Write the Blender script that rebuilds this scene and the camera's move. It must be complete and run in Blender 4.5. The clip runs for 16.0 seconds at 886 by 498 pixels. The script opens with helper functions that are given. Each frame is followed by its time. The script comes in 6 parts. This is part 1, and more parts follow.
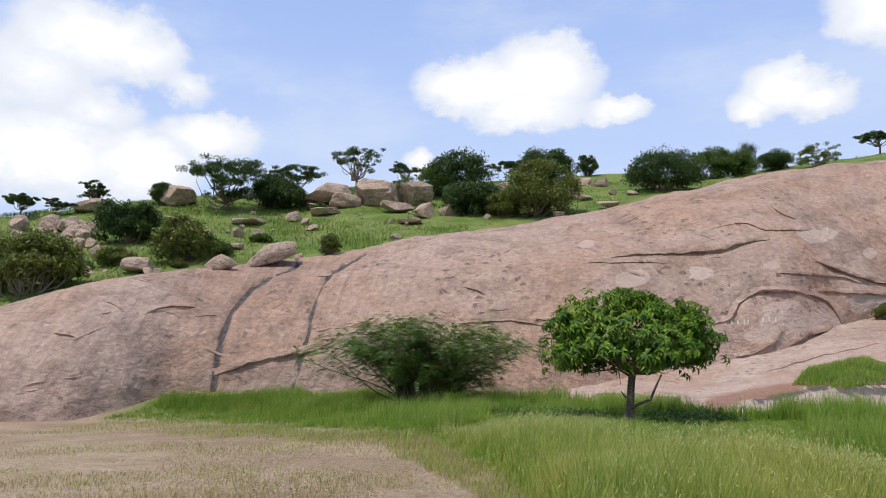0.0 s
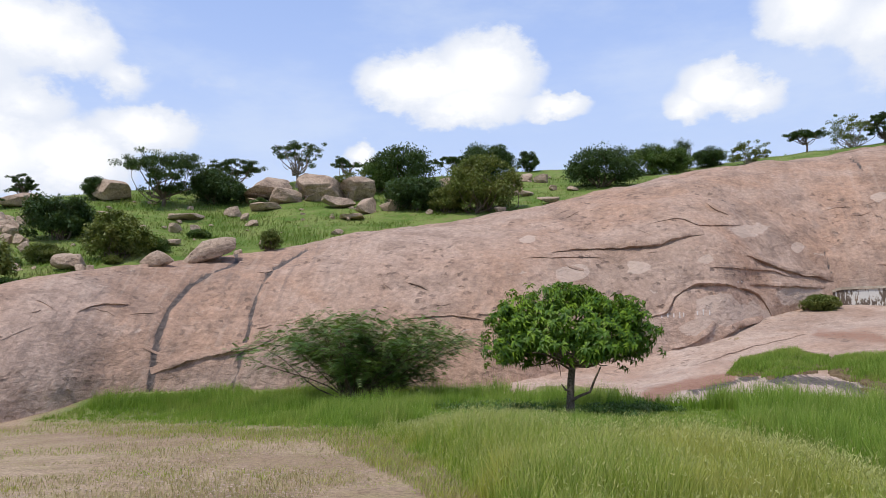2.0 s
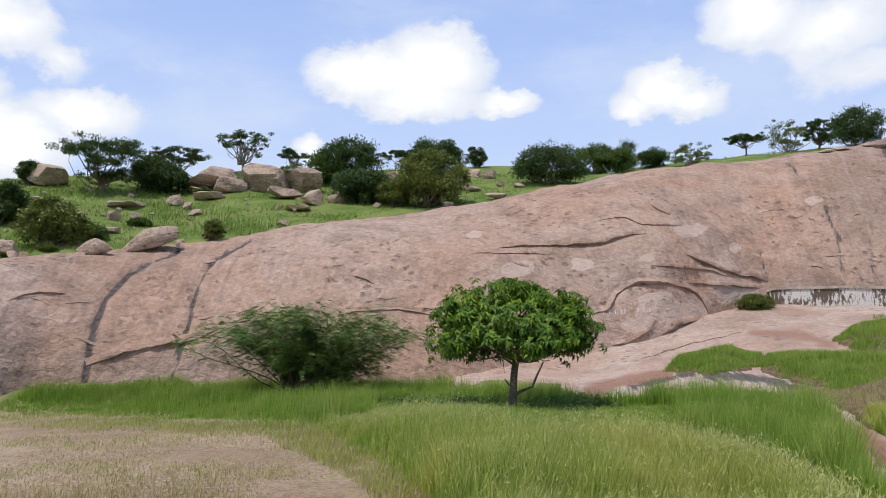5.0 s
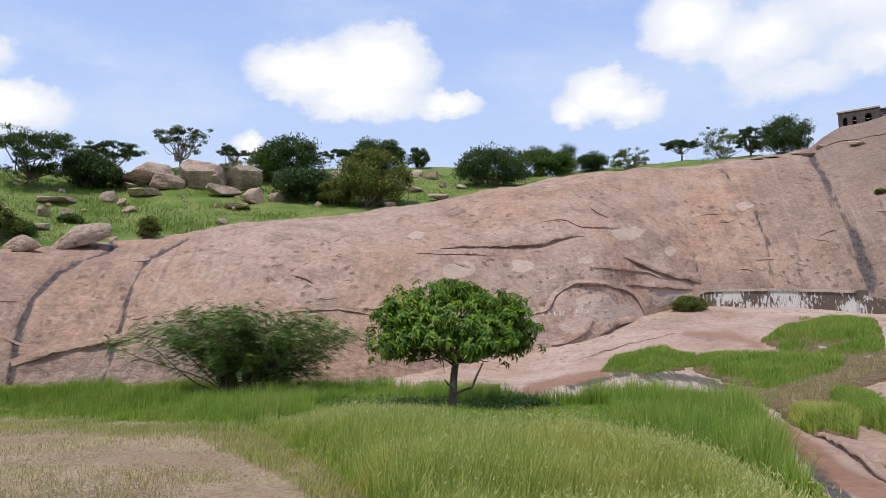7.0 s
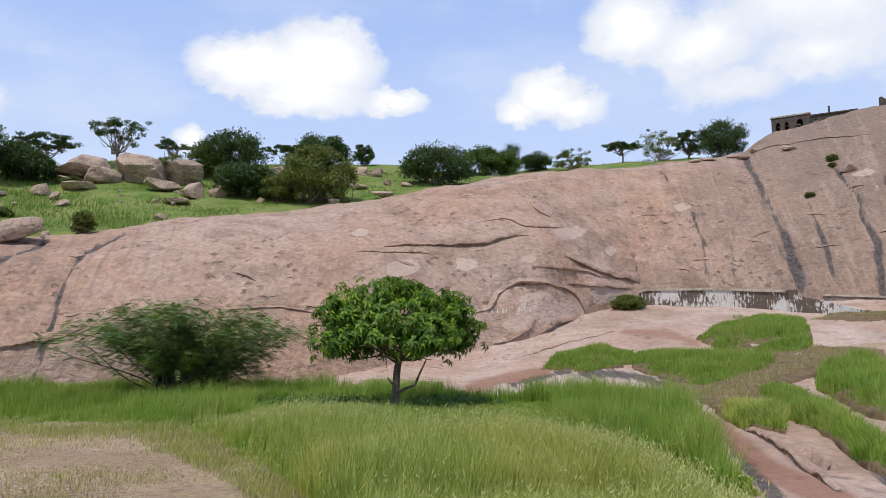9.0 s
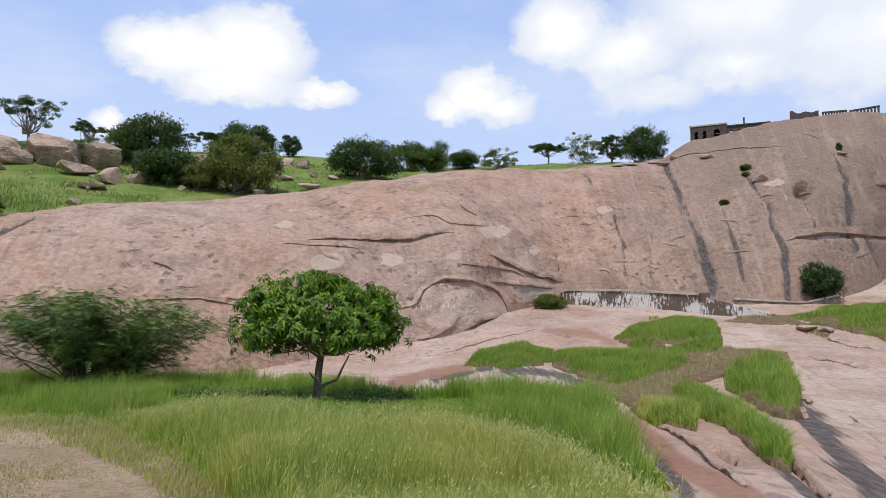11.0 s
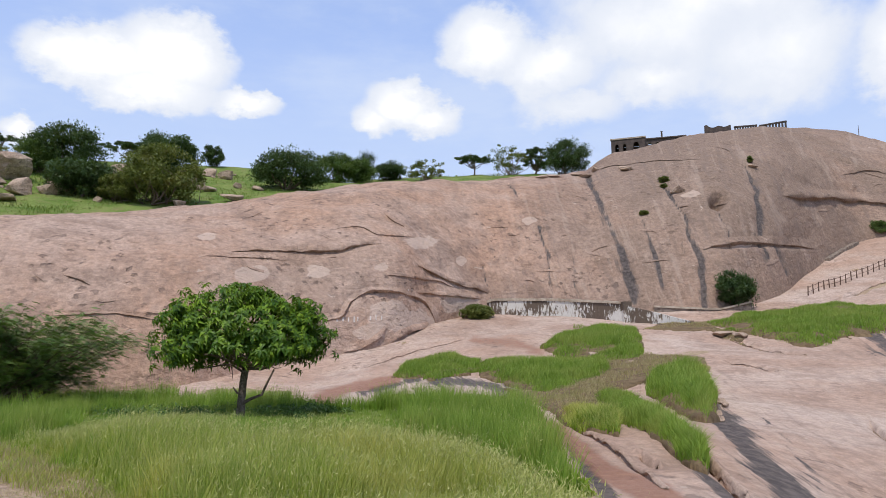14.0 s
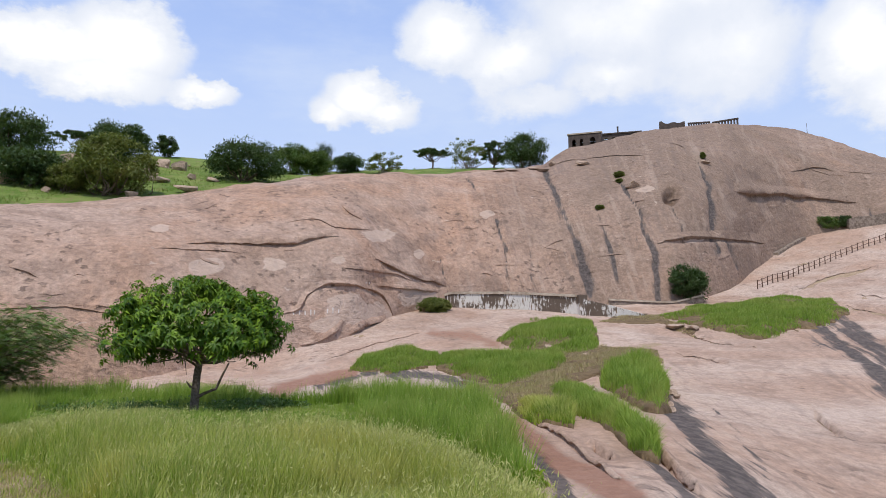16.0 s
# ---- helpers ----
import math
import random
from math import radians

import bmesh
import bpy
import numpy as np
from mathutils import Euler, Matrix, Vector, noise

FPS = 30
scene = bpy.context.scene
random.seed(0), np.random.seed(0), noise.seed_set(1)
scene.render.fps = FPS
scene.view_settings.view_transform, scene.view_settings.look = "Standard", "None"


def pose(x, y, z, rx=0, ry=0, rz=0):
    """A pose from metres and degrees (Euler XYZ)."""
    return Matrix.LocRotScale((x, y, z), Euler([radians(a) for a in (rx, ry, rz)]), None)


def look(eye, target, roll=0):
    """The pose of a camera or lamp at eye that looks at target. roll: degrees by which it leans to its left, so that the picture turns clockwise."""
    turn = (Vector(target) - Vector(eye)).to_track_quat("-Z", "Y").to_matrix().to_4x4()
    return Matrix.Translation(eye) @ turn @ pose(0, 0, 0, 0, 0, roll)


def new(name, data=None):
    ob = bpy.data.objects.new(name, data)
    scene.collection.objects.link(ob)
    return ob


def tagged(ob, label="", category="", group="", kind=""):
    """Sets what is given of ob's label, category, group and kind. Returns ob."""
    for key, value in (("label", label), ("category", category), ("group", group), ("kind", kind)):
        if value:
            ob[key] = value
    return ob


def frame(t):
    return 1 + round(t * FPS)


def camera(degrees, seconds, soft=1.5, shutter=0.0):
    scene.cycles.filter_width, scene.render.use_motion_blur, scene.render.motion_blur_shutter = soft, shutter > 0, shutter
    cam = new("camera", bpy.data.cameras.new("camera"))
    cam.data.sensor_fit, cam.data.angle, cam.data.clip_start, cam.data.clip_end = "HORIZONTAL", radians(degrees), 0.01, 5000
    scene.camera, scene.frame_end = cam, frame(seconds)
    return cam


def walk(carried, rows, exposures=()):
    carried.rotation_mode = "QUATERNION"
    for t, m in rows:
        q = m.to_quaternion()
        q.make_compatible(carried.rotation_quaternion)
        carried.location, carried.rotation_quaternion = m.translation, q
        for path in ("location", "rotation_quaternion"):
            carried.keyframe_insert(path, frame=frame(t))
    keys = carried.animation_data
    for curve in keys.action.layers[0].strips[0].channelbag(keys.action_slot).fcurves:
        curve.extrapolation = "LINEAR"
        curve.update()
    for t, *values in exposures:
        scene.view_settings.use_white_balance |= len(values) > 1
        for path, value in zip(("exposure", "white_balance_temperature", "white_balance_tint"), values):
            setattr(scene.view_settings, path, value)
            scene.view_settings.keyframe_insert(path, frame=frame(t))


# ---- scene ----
# ------------------------------------------------------------------ camera
EYE = 1.65
cam = camera(59.6, 16.0, soft=0.8)
ROWS = [
    (0, -0.023, 0, 98.724, -0.437, -0.067),
    (0.5, -0.02, 0, 98.721, 0.036, -1.233),
    (1, -0.017, 0.001, 98.534, 0.299, -2.169),
    (1.5, -0.016, 0.001, 98.423, 0.404, -3.313),
    (2, -0.016, 0.001, 98.387, 0.351, -4.257),
    (2.5, -0.012, 0.001, 98.279, 0.229, -5.231),
    (3, -0.007, 0.001, 98.196, 0.1, -5.853),
    (5.5, -0.006, 0.001, 97.894, -0.14, -9.308),
    (6, 0.001, -0, 97.893, -0.044, -10.478),
    (6.5, 0.01, -0.002, 97.875, -0.112, -11.543),
    (7, 0.014, -0.003, 98.002, -0.157, -12.64),
    (7.5, 0.013, -0.003, 98.206, -0.145, -13.535),
    (8, 0.018, -0.005, 98.238, 0.132, -14.839),
    (8.5, 0.027, -0.007, 98.008, 0.082, -15.609),
    (9, 0.025, -0.008, 97.86, -0.063, -16.788),
    (9.5, 0.009, -0.003, 97.8, -0.317, -18.102),
    (10, -0.007, 0.002, 97.635, -0.591, -19.854),
    (12.5, -0.014, 0.006, 98.075, -0.762, -24.971),
    (13, -0.011, 0.005, 98.317, -0.403, -25.792),
    (13.5, -0.005, 0.003, 98.49, -0.104, -26.624),
    (14, 0.001, -0.001, 98.461, 0.14, -27.771),
    (14.5, 0.007, -0.004, 98.387, 0.33, -28.607),
    (15, 0.011, -0.006, 98.183, 0.471, -29.524),
    (15.5, 0.014, -0.008, 98.089, 0.399, -30.341),
    (16, 0.016, -0.009, 97.941, 0.346, -30.881),
]
walk(cam, [(t, pose(x, y, EYE, rx, ry, rz)) for t, x, y, rx, ry, rz in ROWS], [(0.0, 0.0), (16.0, 0.0)])

# ------------------------------------------------------------------ light
SUN_AZ, SUN_EL = -138.0, 64.0   # degrees clockwise from the y axis, degrees above the horizon


def bearing(az, el):
    a, e = radians(az), radians(el)
    return Vector((math.sin(a) * math.cos(e), math.cos(a) * math.cos(e), math.sin(e)))


sun = new("sun", bpy.data.lights.new("sun", "SUN"))
sun.data.energy, sun.data.angle, sun.data.color = 2.8, radians(1.5), (1.0, 0.94, 0.86)
sun.matrix_world = look(bearing(SUN_AZ, SUN_EL) * 300, (0, 0, 0))


class Nodes:
    """Short hand for a node tree."""

    def __init__(self, tree):
        self.tree = tree
        tree.nodes.clear()

    def put(self, value, socket):
        if isinstance(value, bpy.types.NodeSocket):
            self.tree.links.new(value, socket)
        elif value is not None:
            socket.default_value = value

    def node(self, kind, ins=None, **attrs):
        n = self.tree.nodes.new(kind)
        for k, v in attrs.items():
            setattr(n, k, v)
        for k, v in (ins or {}).items():
            self.put(v, n.inputs[k])
        return n

    def m(self, op, a, b=None, c=None, clamp=False):
        n = self.node("ShaderNodeMath", operation=op, use_clamp=clamp)
        for i, v in enumerate((a, b, c)):
            self.put(v, n.inputs[i])
        return n.outputs[0]

    def step(self, v, lo, hi, a=0.0, b=1.0):
        n = self.node("ShaderNodeMapRange", {0: v, 1: lo, 2: hi, 3: a, 4: b}, interpolation_type="SMOOTHSTEP")
        return n.outputs[0]

    def mix(self, f, a, b, blend="MIX"):
        n = self.node("ShaderNodeMix", data_type="RGBA", blend_type=blend)
        self.put(f, n.inputs[0])
        for v, i in ((a, 6), (b, 7)):
            self.put((*v, 1) if isinstance(v, tuple) and len(v) == 3 else v, n.inputs[i])
        return n.outputs[2]

    def noise(self, vec, scale, detail=4.0, rough=0.55, distort=0.0):
        n = self.node("ShaderNodeTexNoise", {"Scale": scale, "Detail": detail, "Roughness": rough, "Distortion": distort})
        self.put(vec, n.inputs["Vector"])
        return n.outputs[0]

    def stretch(self, vec, sx, sy, sz):
        n = self.node("ShaderNodeVectorMath", operation="MULTIPLY")
        self.put(vec, n.inputs[0])
        n.inputs[1].default_value = (sx, sy, sz)
        return n.outputs[0]


# clouds: bearing, height, half width, half height (degrees), weight
CLOUDS = [
    (-26, 21.2, 7.5, 3.0, 1.0), (-29, 18.6, 6, 4.0, .8), (-22.3, 20.4, 3.8, 2.3, .8), (-28, 13.5, 7.5, 3.6, 1.1), (-22, 13.4, 5.4, 3.0, 1.1),
    (-17.5, 15.7, 5.0, 2.0, 1.0), (-25, 16.5, 4, 2.2, .8), (-37, 17, 9, 8, 1.0), (-19, 19, 2.8, 1.6, .6), (-14, 19.3, 6, .8, .12),
    (3.0, 20.2, 6.4, 2.4, 1.1), (7.6, 20.9, 5.2, 3.2, 1.2), (0.2, 20.4, 2.9, 1.8, .9), (6.5, 18.6, 6.2, 1.9, .9), (13.2, 18.1, 3.0, 1.2, 1.0),
    (-1.9, 14.7, 1.5, 1.2, .9), (24.6, 18.4, 3.6, 2.2, 1.1), (26.6, 17.5, 3.3, 1.6, .9), (22.8, 17.5, 2.6, 1.3, .9),
    (31.5, 22.8, 4.6, 3.2, .9), (36, 21.2, 5.4, 3.0, .85), (43, 23.4, 10, 4.2, .62), (43.5, 19.6, 5.5, 2.2, .7), (53, 20.6, 11, 5.0, .55),
    (60.5, 19.5, 4.6, 4.8, 1.1), (64, 16.5, 7, 3.4, 1.0), (38, 18.2, 5, 2.0, .55), (49, 25.5, 15, 4.2, .66),
]
world = bpy.data.worlds.new("world")
scene.world = world
world.use_nodes = True
N = Nodes(world.node_tree)
sky = N.node("ShaderNodeTexSky", sky_type="NISHITA", sun_disc=False, sun_elevation=radians(SUN_EL), sun_rotation=radians(SUN_AZ), air_density=1.0, dust_density=1.6, ozone_density=1.4)
way = N.node("ShaderNodeTexCoord").outputs["Generated"]
sep = N.node("ShaderNodeSeparateXYZ", {0: way})
puff = N.m("SUBTRACT", N.noise(way, 9.0, 8.0, 0.55), 0.5)
curl = N.m("SUBTRACT", N.noise(N.stretch(way, 1, 1, 1.6), 26.0, 6.0, 0.6), 0.5)
az_s = N.m("ADD", N.m("DEGREES", N.m("ARCTAN2", sep.outputs[0], sep.outputs[1])), N.m("MULTIPLY", curl, 2.2))
el_s = N.m("ADD", N.m("DEGREES", N.m("ARCSINE", sep.outputs[2])), N.m("MULTIPLY", curl, 2.6))
field = None
for a, e, w, h, k in CLOUDS:
    dx = N.m("DIVIDE", N.m("SUBTRACT", az_s, a), w)
    dy = N.m("DIVIDE", N.m("SUBTRACT", el_s, e + 0.45), h * 1.08)
    d = N.m("SUBTRACT", 1.0, N.m("SQRT", N.m("ADD", N.m("MULTIPLY", dx, dx), N.m("MULTIPLY", dy, dy))))
    d = N.m("MULTIPLY", N.m("MAXIMUM", d, -0.6), k)
    field = d if field is None else N.m("SMOOTH_MAX", field, d, 0.18)
# the rest of the sky carries the same broken cloud
broken = N.step(N.noise(N.stretch(way, 1, 1, 2.2), 2.6, 5.0, 0.55), 0.5, 0.75, -0.6, 0.5)
aside = N.step(sep.outputs[2], 0.48, 0.62)
field = N.m("MAXIMUM", field, N.m("SUBTRACT", N.m("MULTIPLY", N.m("ADD", broken, 0.6), aside), 0.6))
body = N.m("ADD", field, N.m("MULTIPLY", puff, 0.75))
cover = N.step(body, 0.03, 0.34)
thick = N.step(body, 0.25, 0.9)
veil = N.m("MULTIPLY", N.step(N.noise(N.stretch(way, 1, 1, 3.0), 3.2, 6.0, 0.6), 0.42, 0.72), 0.35)
haze = N.mix(N.step(sep.outputs[2], 0.18, 0.46), (6.7, 8.15, 11.3), (4.75, 6.5, 11.2))
sky_col = N.mix(N.step(sep.outputs[2], 0.9, 0.3, 0.35, 0.85), sky.outputs[0], haze)
sky_col = N.mix(veil, sky_col, (8.2, 9.0, 10.2))
cloud_col = N.mix(thick, (8.4, 8.9, 10.0), (11.4, 11.4, 11.5))
out = N.mix(cover, sky_col, cloud_col)
bg = N.node("ShaderNodeBackground", {"Color": out, "Strength": 0.095})
N.node("ShaderNodeOutputWorld", {"Surface": bg.outputs[0]})

# ------------------------------------------------------------------ shape tools
rng = np.random.default_rng(7)


def mono(*pts):
    """A smooth curve without overshoot through (x, y) points."""
    x, y = np.array(pts, float).T
    h, d = np.diff(x), np.diff(y) / np.diff(x)
    m = np.zeros(len(x))
    same = d[:-1] * d[1:] > 0
    w1, w2 = 2 * h[1:] + h[:-1], h[1:] + 2 * h[:-1]
    with np.errstate(divide="ignore", invalid="ignore"):
        m[1:-1] = np.where(same, (w1 + w2) / (w1 / d[:-1] + w2 / d[1:]), 0)
    m[0], m[-1] = d[0], d[-1]

    def f(q):
        q = np.clip(np.asarray(q, float), x[0], x[-1])
        i = np.clip(np.searchsorted(x, q) - 1, 0, len(x) - 2)
        t = (q - x[i]) / h[i]
        return ((1 + 2 * t) * (1 - t) ** 2 * y[i] + t * (1 - t) ** 2 * h[i] * m[i] + t * t * (3 - 2 * t) * y[i + 1] + t * t * (t - 1) * h[i] * m[i + 1])

    return f


def lattice(p, seed=0):
    """Value noise in 3D, -1 to 1, for an array of points."""
    p = np.asarray(p, float)
    i = np.floor(p).astype(np.int64)
    f = p - i
    f = f * f * (3 - 2 * f)
    out = 0
    for c in range(8):
        o = np.array([c & 1, c >> 1 & 1, c >> 2 & 1])
        k = i + o
        v = np.sin(k[..., 0] * 127.1 + k[..., 1] * 311.7 + k[..., 2] * 74.7 + seed * 17.3) * 43758.5453
        w = np.prod(np.where(o == 1, f, 1 - f), axis=-1)
        out = out + w * (v - np.floor(v))
    return out * 2 - 1


def fractal(p, octaves=4, seed=0):
    p, s, a, out = np.asarray(p, float), 1.0, 1.0, 0
    for k in range(octaves):
        out = out + a * lattice(p * s, seed + k)
        s, a = s * 2.03, a * 0.5
    return out


def at(az, el, r):
    a = np.radians(az)
    return np.stack([r * np.sin(a), r * np.cos(a), EYE + r * np.tan(np.radians(el))], -1)


def mesh_of(name, verts, faces, mat=None, smooth=True, attrs=None):
    verts = np.ascontiguousarray(verts, np.float32).reshape(-1, 3)
    faces = np.ascontiguousarray(faces, np.int32)
    me = bpy.data.meshes.new(name)
    n, k = faces.shape
    me.vertices.add(len(verts))
    me.vertices.foreach_set("co", verts.ravel())
    me.loops.add(n * k)
    me.loops.foreach_set("vertex_index", faces.ravel())
    me.polygons.add(n)
    me.polygons.foreach_set("loop_start", np.arange(0, n * k, k, dtype=np.int32))
    me.polygons.foreach_set("loop_total", np.full(n, k, np.int32))
    me.update(calc_edges=True)
    me.polygons.foreach_set("use_smooth", np.full(n, smooth, bool))
    for key, val in (attrs or {}).items():
        at_ = me.attributes.new(key, "FLOAT", "POINT")
        at_.data.foreach_set("value", np.ascontiguousarray(val, np.float32).ravel())
    if mat:
        me.materials.append(mat)
    return me


def grid_faces(rows, cols, wrap=False):
    i, j = np.meshgrid(np.arange(rows - 1), np.arange(cols if wrap else cols - 1), indexing="ij")
    a, b = i * cols + j, i * cols + (j + 1) % cols
    return np.stack([a, b, b + cols, a + cols], -1).reshape(-1, 4)


def part(name, data, parent, label=""):
    ob = new(name, data)
    ob.parent = parent
    return tagged(ob, label)


def thing(name, label, category, place=(0, 0, 0), group="", kind=""):
    ob = new(name)
    ob.location = place
    return tagged(ob, label, category, group, kind)


def from_bm(name, bm, mat, smooth=False):
    me = bpy.data.meshes.new(name)
    bm.to_mesh(me)
    bm.free()
    me.materials.append(mat)
    if smooth:
        me.polygons.foreach_set("use_smooth", np.full(len(me.polygons), True))
    return me


# ------------------------------------------------------------------ materials
def material(name):
    mat = bpy.data.materials.new(name)
    mat.use_nodes = True
    return mat, Nodes(mat.node_tree)


def finish(N, colour, rough, bump=None, strength=0.3, dist=0.05, spec=0.3):
    b = N.node("ShaderNodeBsdfPrincipled", {"Base Color": colour, "Roughness": rough, "Specular IOR Level": spec})
    if bump is not None:
        N.put(N.node("ShaderNodeBump", {"Height": bump, "Strength": strength, "Distance": dist}).outputs[0], b.inputs["Normal"])
    N.node("ShaderNodeOutputMaterial", {"Surface": b.outputs[0]})


def granite(name, warm, pale, dark, scale=1.0, streaks=1.0, mottle=1.0, relief=0.7, threads=None):
    mat, N = material(name)
    co = N.node("ShaderNodeTexCoord").outputs["Object"]
    big = N.noise(co, 0.10 * scale, 6, 0.62, 0.6)
    zone = N.noise(co, 0.058 * scale, 9, 0.6, 0.8)
    mid = N.noise(co, 0.55 * scale, 8, 0.62)
    fine = N.noise(co, 3.4 * scale, 8, 0.68)
    grain = N.noise(co, 16.0 * scale, 4, 0.75)
    flow = N.noise(N.stretch(co, 0.6, 0.6, 0.06), 1.3 * scale, 7, 0.65, 0.2)
    col = N.mix(N.step(big, 0.35, 0.65), warm, pale)
    # brown weathering crust with ragged borders
    col = N.mix(N.m("MULTIPLY", N.step(zone, 0.53, 0.62), 0.34 * mottle), col, dark)
    col = N.mix(N.m("MULTIPLY", N.step(mid, 0.5, 0.63), 0.42 * mottle), col, dark)
    col = N.mix(N.m("MULTIPLY", N.step(mid, 0.46, 0.34), 0.3 * mottle), col, (0.56, 0.42, 0.34))
    crust = N.node("ShaderNodeAttribute", attribute_name="crust").outputs["Fac"]
    col = N.mix(N.m("MULTIPLY", crust, N.step(zone, 0.36, 0.6, 0.45, 0.85)), col, (0.265, 0.19, 0.145))
    col = N.mix(N.m("MULTIPLY", N.step(flow, 0.53, 0.68), 0.3 * streaks), col, (0.2, 0.15, 0.125))
    col = N.mix(N.m("MULTIPLY", N.step(flow, 0.45, 0.3), 0.22 * streaks), col, (0.56, 0.43, 0.35))
    col = N.mix(0.3 * mottle, col, N.mix(N.step(fine, 0.32, 0.68), (0.16, 0.14, 0.13), (0.78, 0.76, 0.74)), "OVERLAY")
    col = N.mix(0.2 * mottle, col, N.mix(N.step(grain, 0.3, 0.7), (0.15, 0.15, 0.15), (0.85, 0.85, 0.85)), "OVERLAY")
    # pits, spalled flakes and dark specks
    warp = N.node("ShaderNodeVectorMath", {0: co}, operation="ADD")
    N.put(N.node("ShaderNodeTexNoise", {"Vector": co, "Scale": 1.3 * scale, "Detail": 4.0}).outputs[1], warp.inputs[1])
    pits = N.node("ShaderNodeTexVoronoi", {"Vector": N.stretch(warp.outputs[0], 1, 1, 1.5), "Scale": 1.25 * scale, "Randomness": 1.0})
    some = N.step(N.noise(co, 0.22 * scale, 3), 0.46, 0.58)
    pit = N.m("MULTIPLY", N.step(N.m("ADD", pits.outputs[0], N.m("MULTIPLY", N.m("SUBTRACT", fine, 0.5), 0.7)), 0.26, 0.15), some)
    col = N.mix(N.m("MULTIPLY", pit, 0.62 * mottle), col, (0.15, 0.105, 0.085))
    flake = N.noise(N.stretch(co, 1, 1, 1.9), 1.25 * scale, 8, 0.6, 0.9)
    chip = N.step(flake, 0.665, 0.685)
    col = N.mix(N.m("MULTIPLY", chip, 0.55 * mottle), col, (0.6, 0.48, 0.4))
    scab = N.step(flake, 0.345, 0.325)
    col = N.mix(N.m("MULTIPLY", scab, 0.5 * mottle), col, (0.2, 0.145, 0.115))
    stain = N.node("ShaderNodeAttribute", attribute_name="stain").outputs["Fac"]
    run = N.m("ADD", N.m("MULTIPLY", N.m("SUBTRACT", flow, 0.5), 1.3), N.m("MULTIPLY", N.m("SUBTRACT", fine, 0.5), 0.7))
    if threads:
        across = N.node("ShaderNodeAttribute", attribute_name="across").outputs["Fac"]
        along = N.node("ShaderNodeAttribute", attribute_name="along").outputs["Fac"]
        fall = N.node("ShaderNodeAttribute", attribute_name="fall").outputs["Fac"]
        vec = N.node("ShaderNodeCombineXYZ", {0: N.m("MULTIPLY", across, threads), 1: N.m("MULTIPLY", along, 0.13)}).outputs[0]
        th = N.noise(vec, 1.0, 9, 0.66, 0.2)
        col = N.mix(N.m("MULTIPLY", N.m("MULTIPLY", N.step(th, 0.52, 0.66), fall), 0.55), col, (0.2, 0.15, 0.125))
        col = N.mix(N.m("MULTIPLY", N.m("MULTIPLY", N.step(th, 0.47, 0.36), fall), 0.24), col, (0.56, 0.45, 0.37))
        run = N.m("ADD", N.m("MULTIPLY", N.m("SUBTRACT", th, 0.5), 3.4), N.m("MULTIPLY", N.m("SUBTRACT", fine, 0.5), 1.0))
    rag = N.m("MULTIPLY", N.step(N.m("ADD", stain, N.m("MULTIPLY", run, 0.75)), 0.3, 0.72), N.step(stain, 0.03, 0.3))
    col = N.mix(N.m("MULTIPLY", rag, 0.92), col, N.mix(N.step(fine, 0.35, 0.7), (0.055, 0.05, 0.05), (0.15, 0.125, 0.115)))
    palem = N.node("ShaderNodeAttribute", attribute_name="pale").outputs["Fac"]
    rag2 = N.step(N.m("ADD", palem, N.m("MULTIPLY", N.m("SUBTRACT", mid, 0.5), 1.6)), 0.45, 0.56)
    col = N.mix(N.m("MULTIPLY", rag2, 0.65), col, (0.58, 0.45, 0.37))
    rust = N.node("ShaderNodeAttribute", attribute_name="rust").outputs["Fac"]
    rag3 = N.m("MULTIPLY", N.step(N.m("ADD", rust, N.m("MULTIPLY", N.m("SUBTRACT", fine, 0.5), 0.9)), 0.3, 0.75), N.step(rust, 0.0, 0.25))
    col = N.mix(N.m("MULTIPLY", rag3, 0.75), col, N.mix(fine, (0.2, 0.085, 0.055), (0.36, 0.175, 0.11)))
    h = N.m("ADD", N.m("MULTIPLY", mid, 1.1), N.m("ADD", N.m("MULTIPLY", fine, 0.45), N.m("ADD", N.m("MULTIPLY", grain, 0.08), N.m("MULTIPLY", flake, 0.8))))
    h = N.m("SUBTRACT", N.m("ADD", h, N.m("MULTIPLY", scab, 0.25)), N.m("ADD", N.m("MULTIPLY", pit, 0.45), N.m("MULTIPLY", chip, 0.2)))
    finish(N, col, 0.88, h, relief, 0.3, 0.2)
    return mat


GRANITE = granite("granite", (0.43, 0.275, 0.195), (0.445, 0.325, 0.26), (0.21, 0.142, 0.108), threads=1.5)
SLAB_ROCK = granite("slab_granite", (0.44, 0.3, 0.225), (0.545, 0.43, 0.36), (0.28, 0.19, 0.145), 1.2, 0.0, 0.85, 0.6, 1.9)
BOULDER = granite("boulder_granite", (0.46, 0.34, 0.255), (0.5, 0.39, 0.305), (0.2, 0.15, 0.12), 1.7, 0.6)


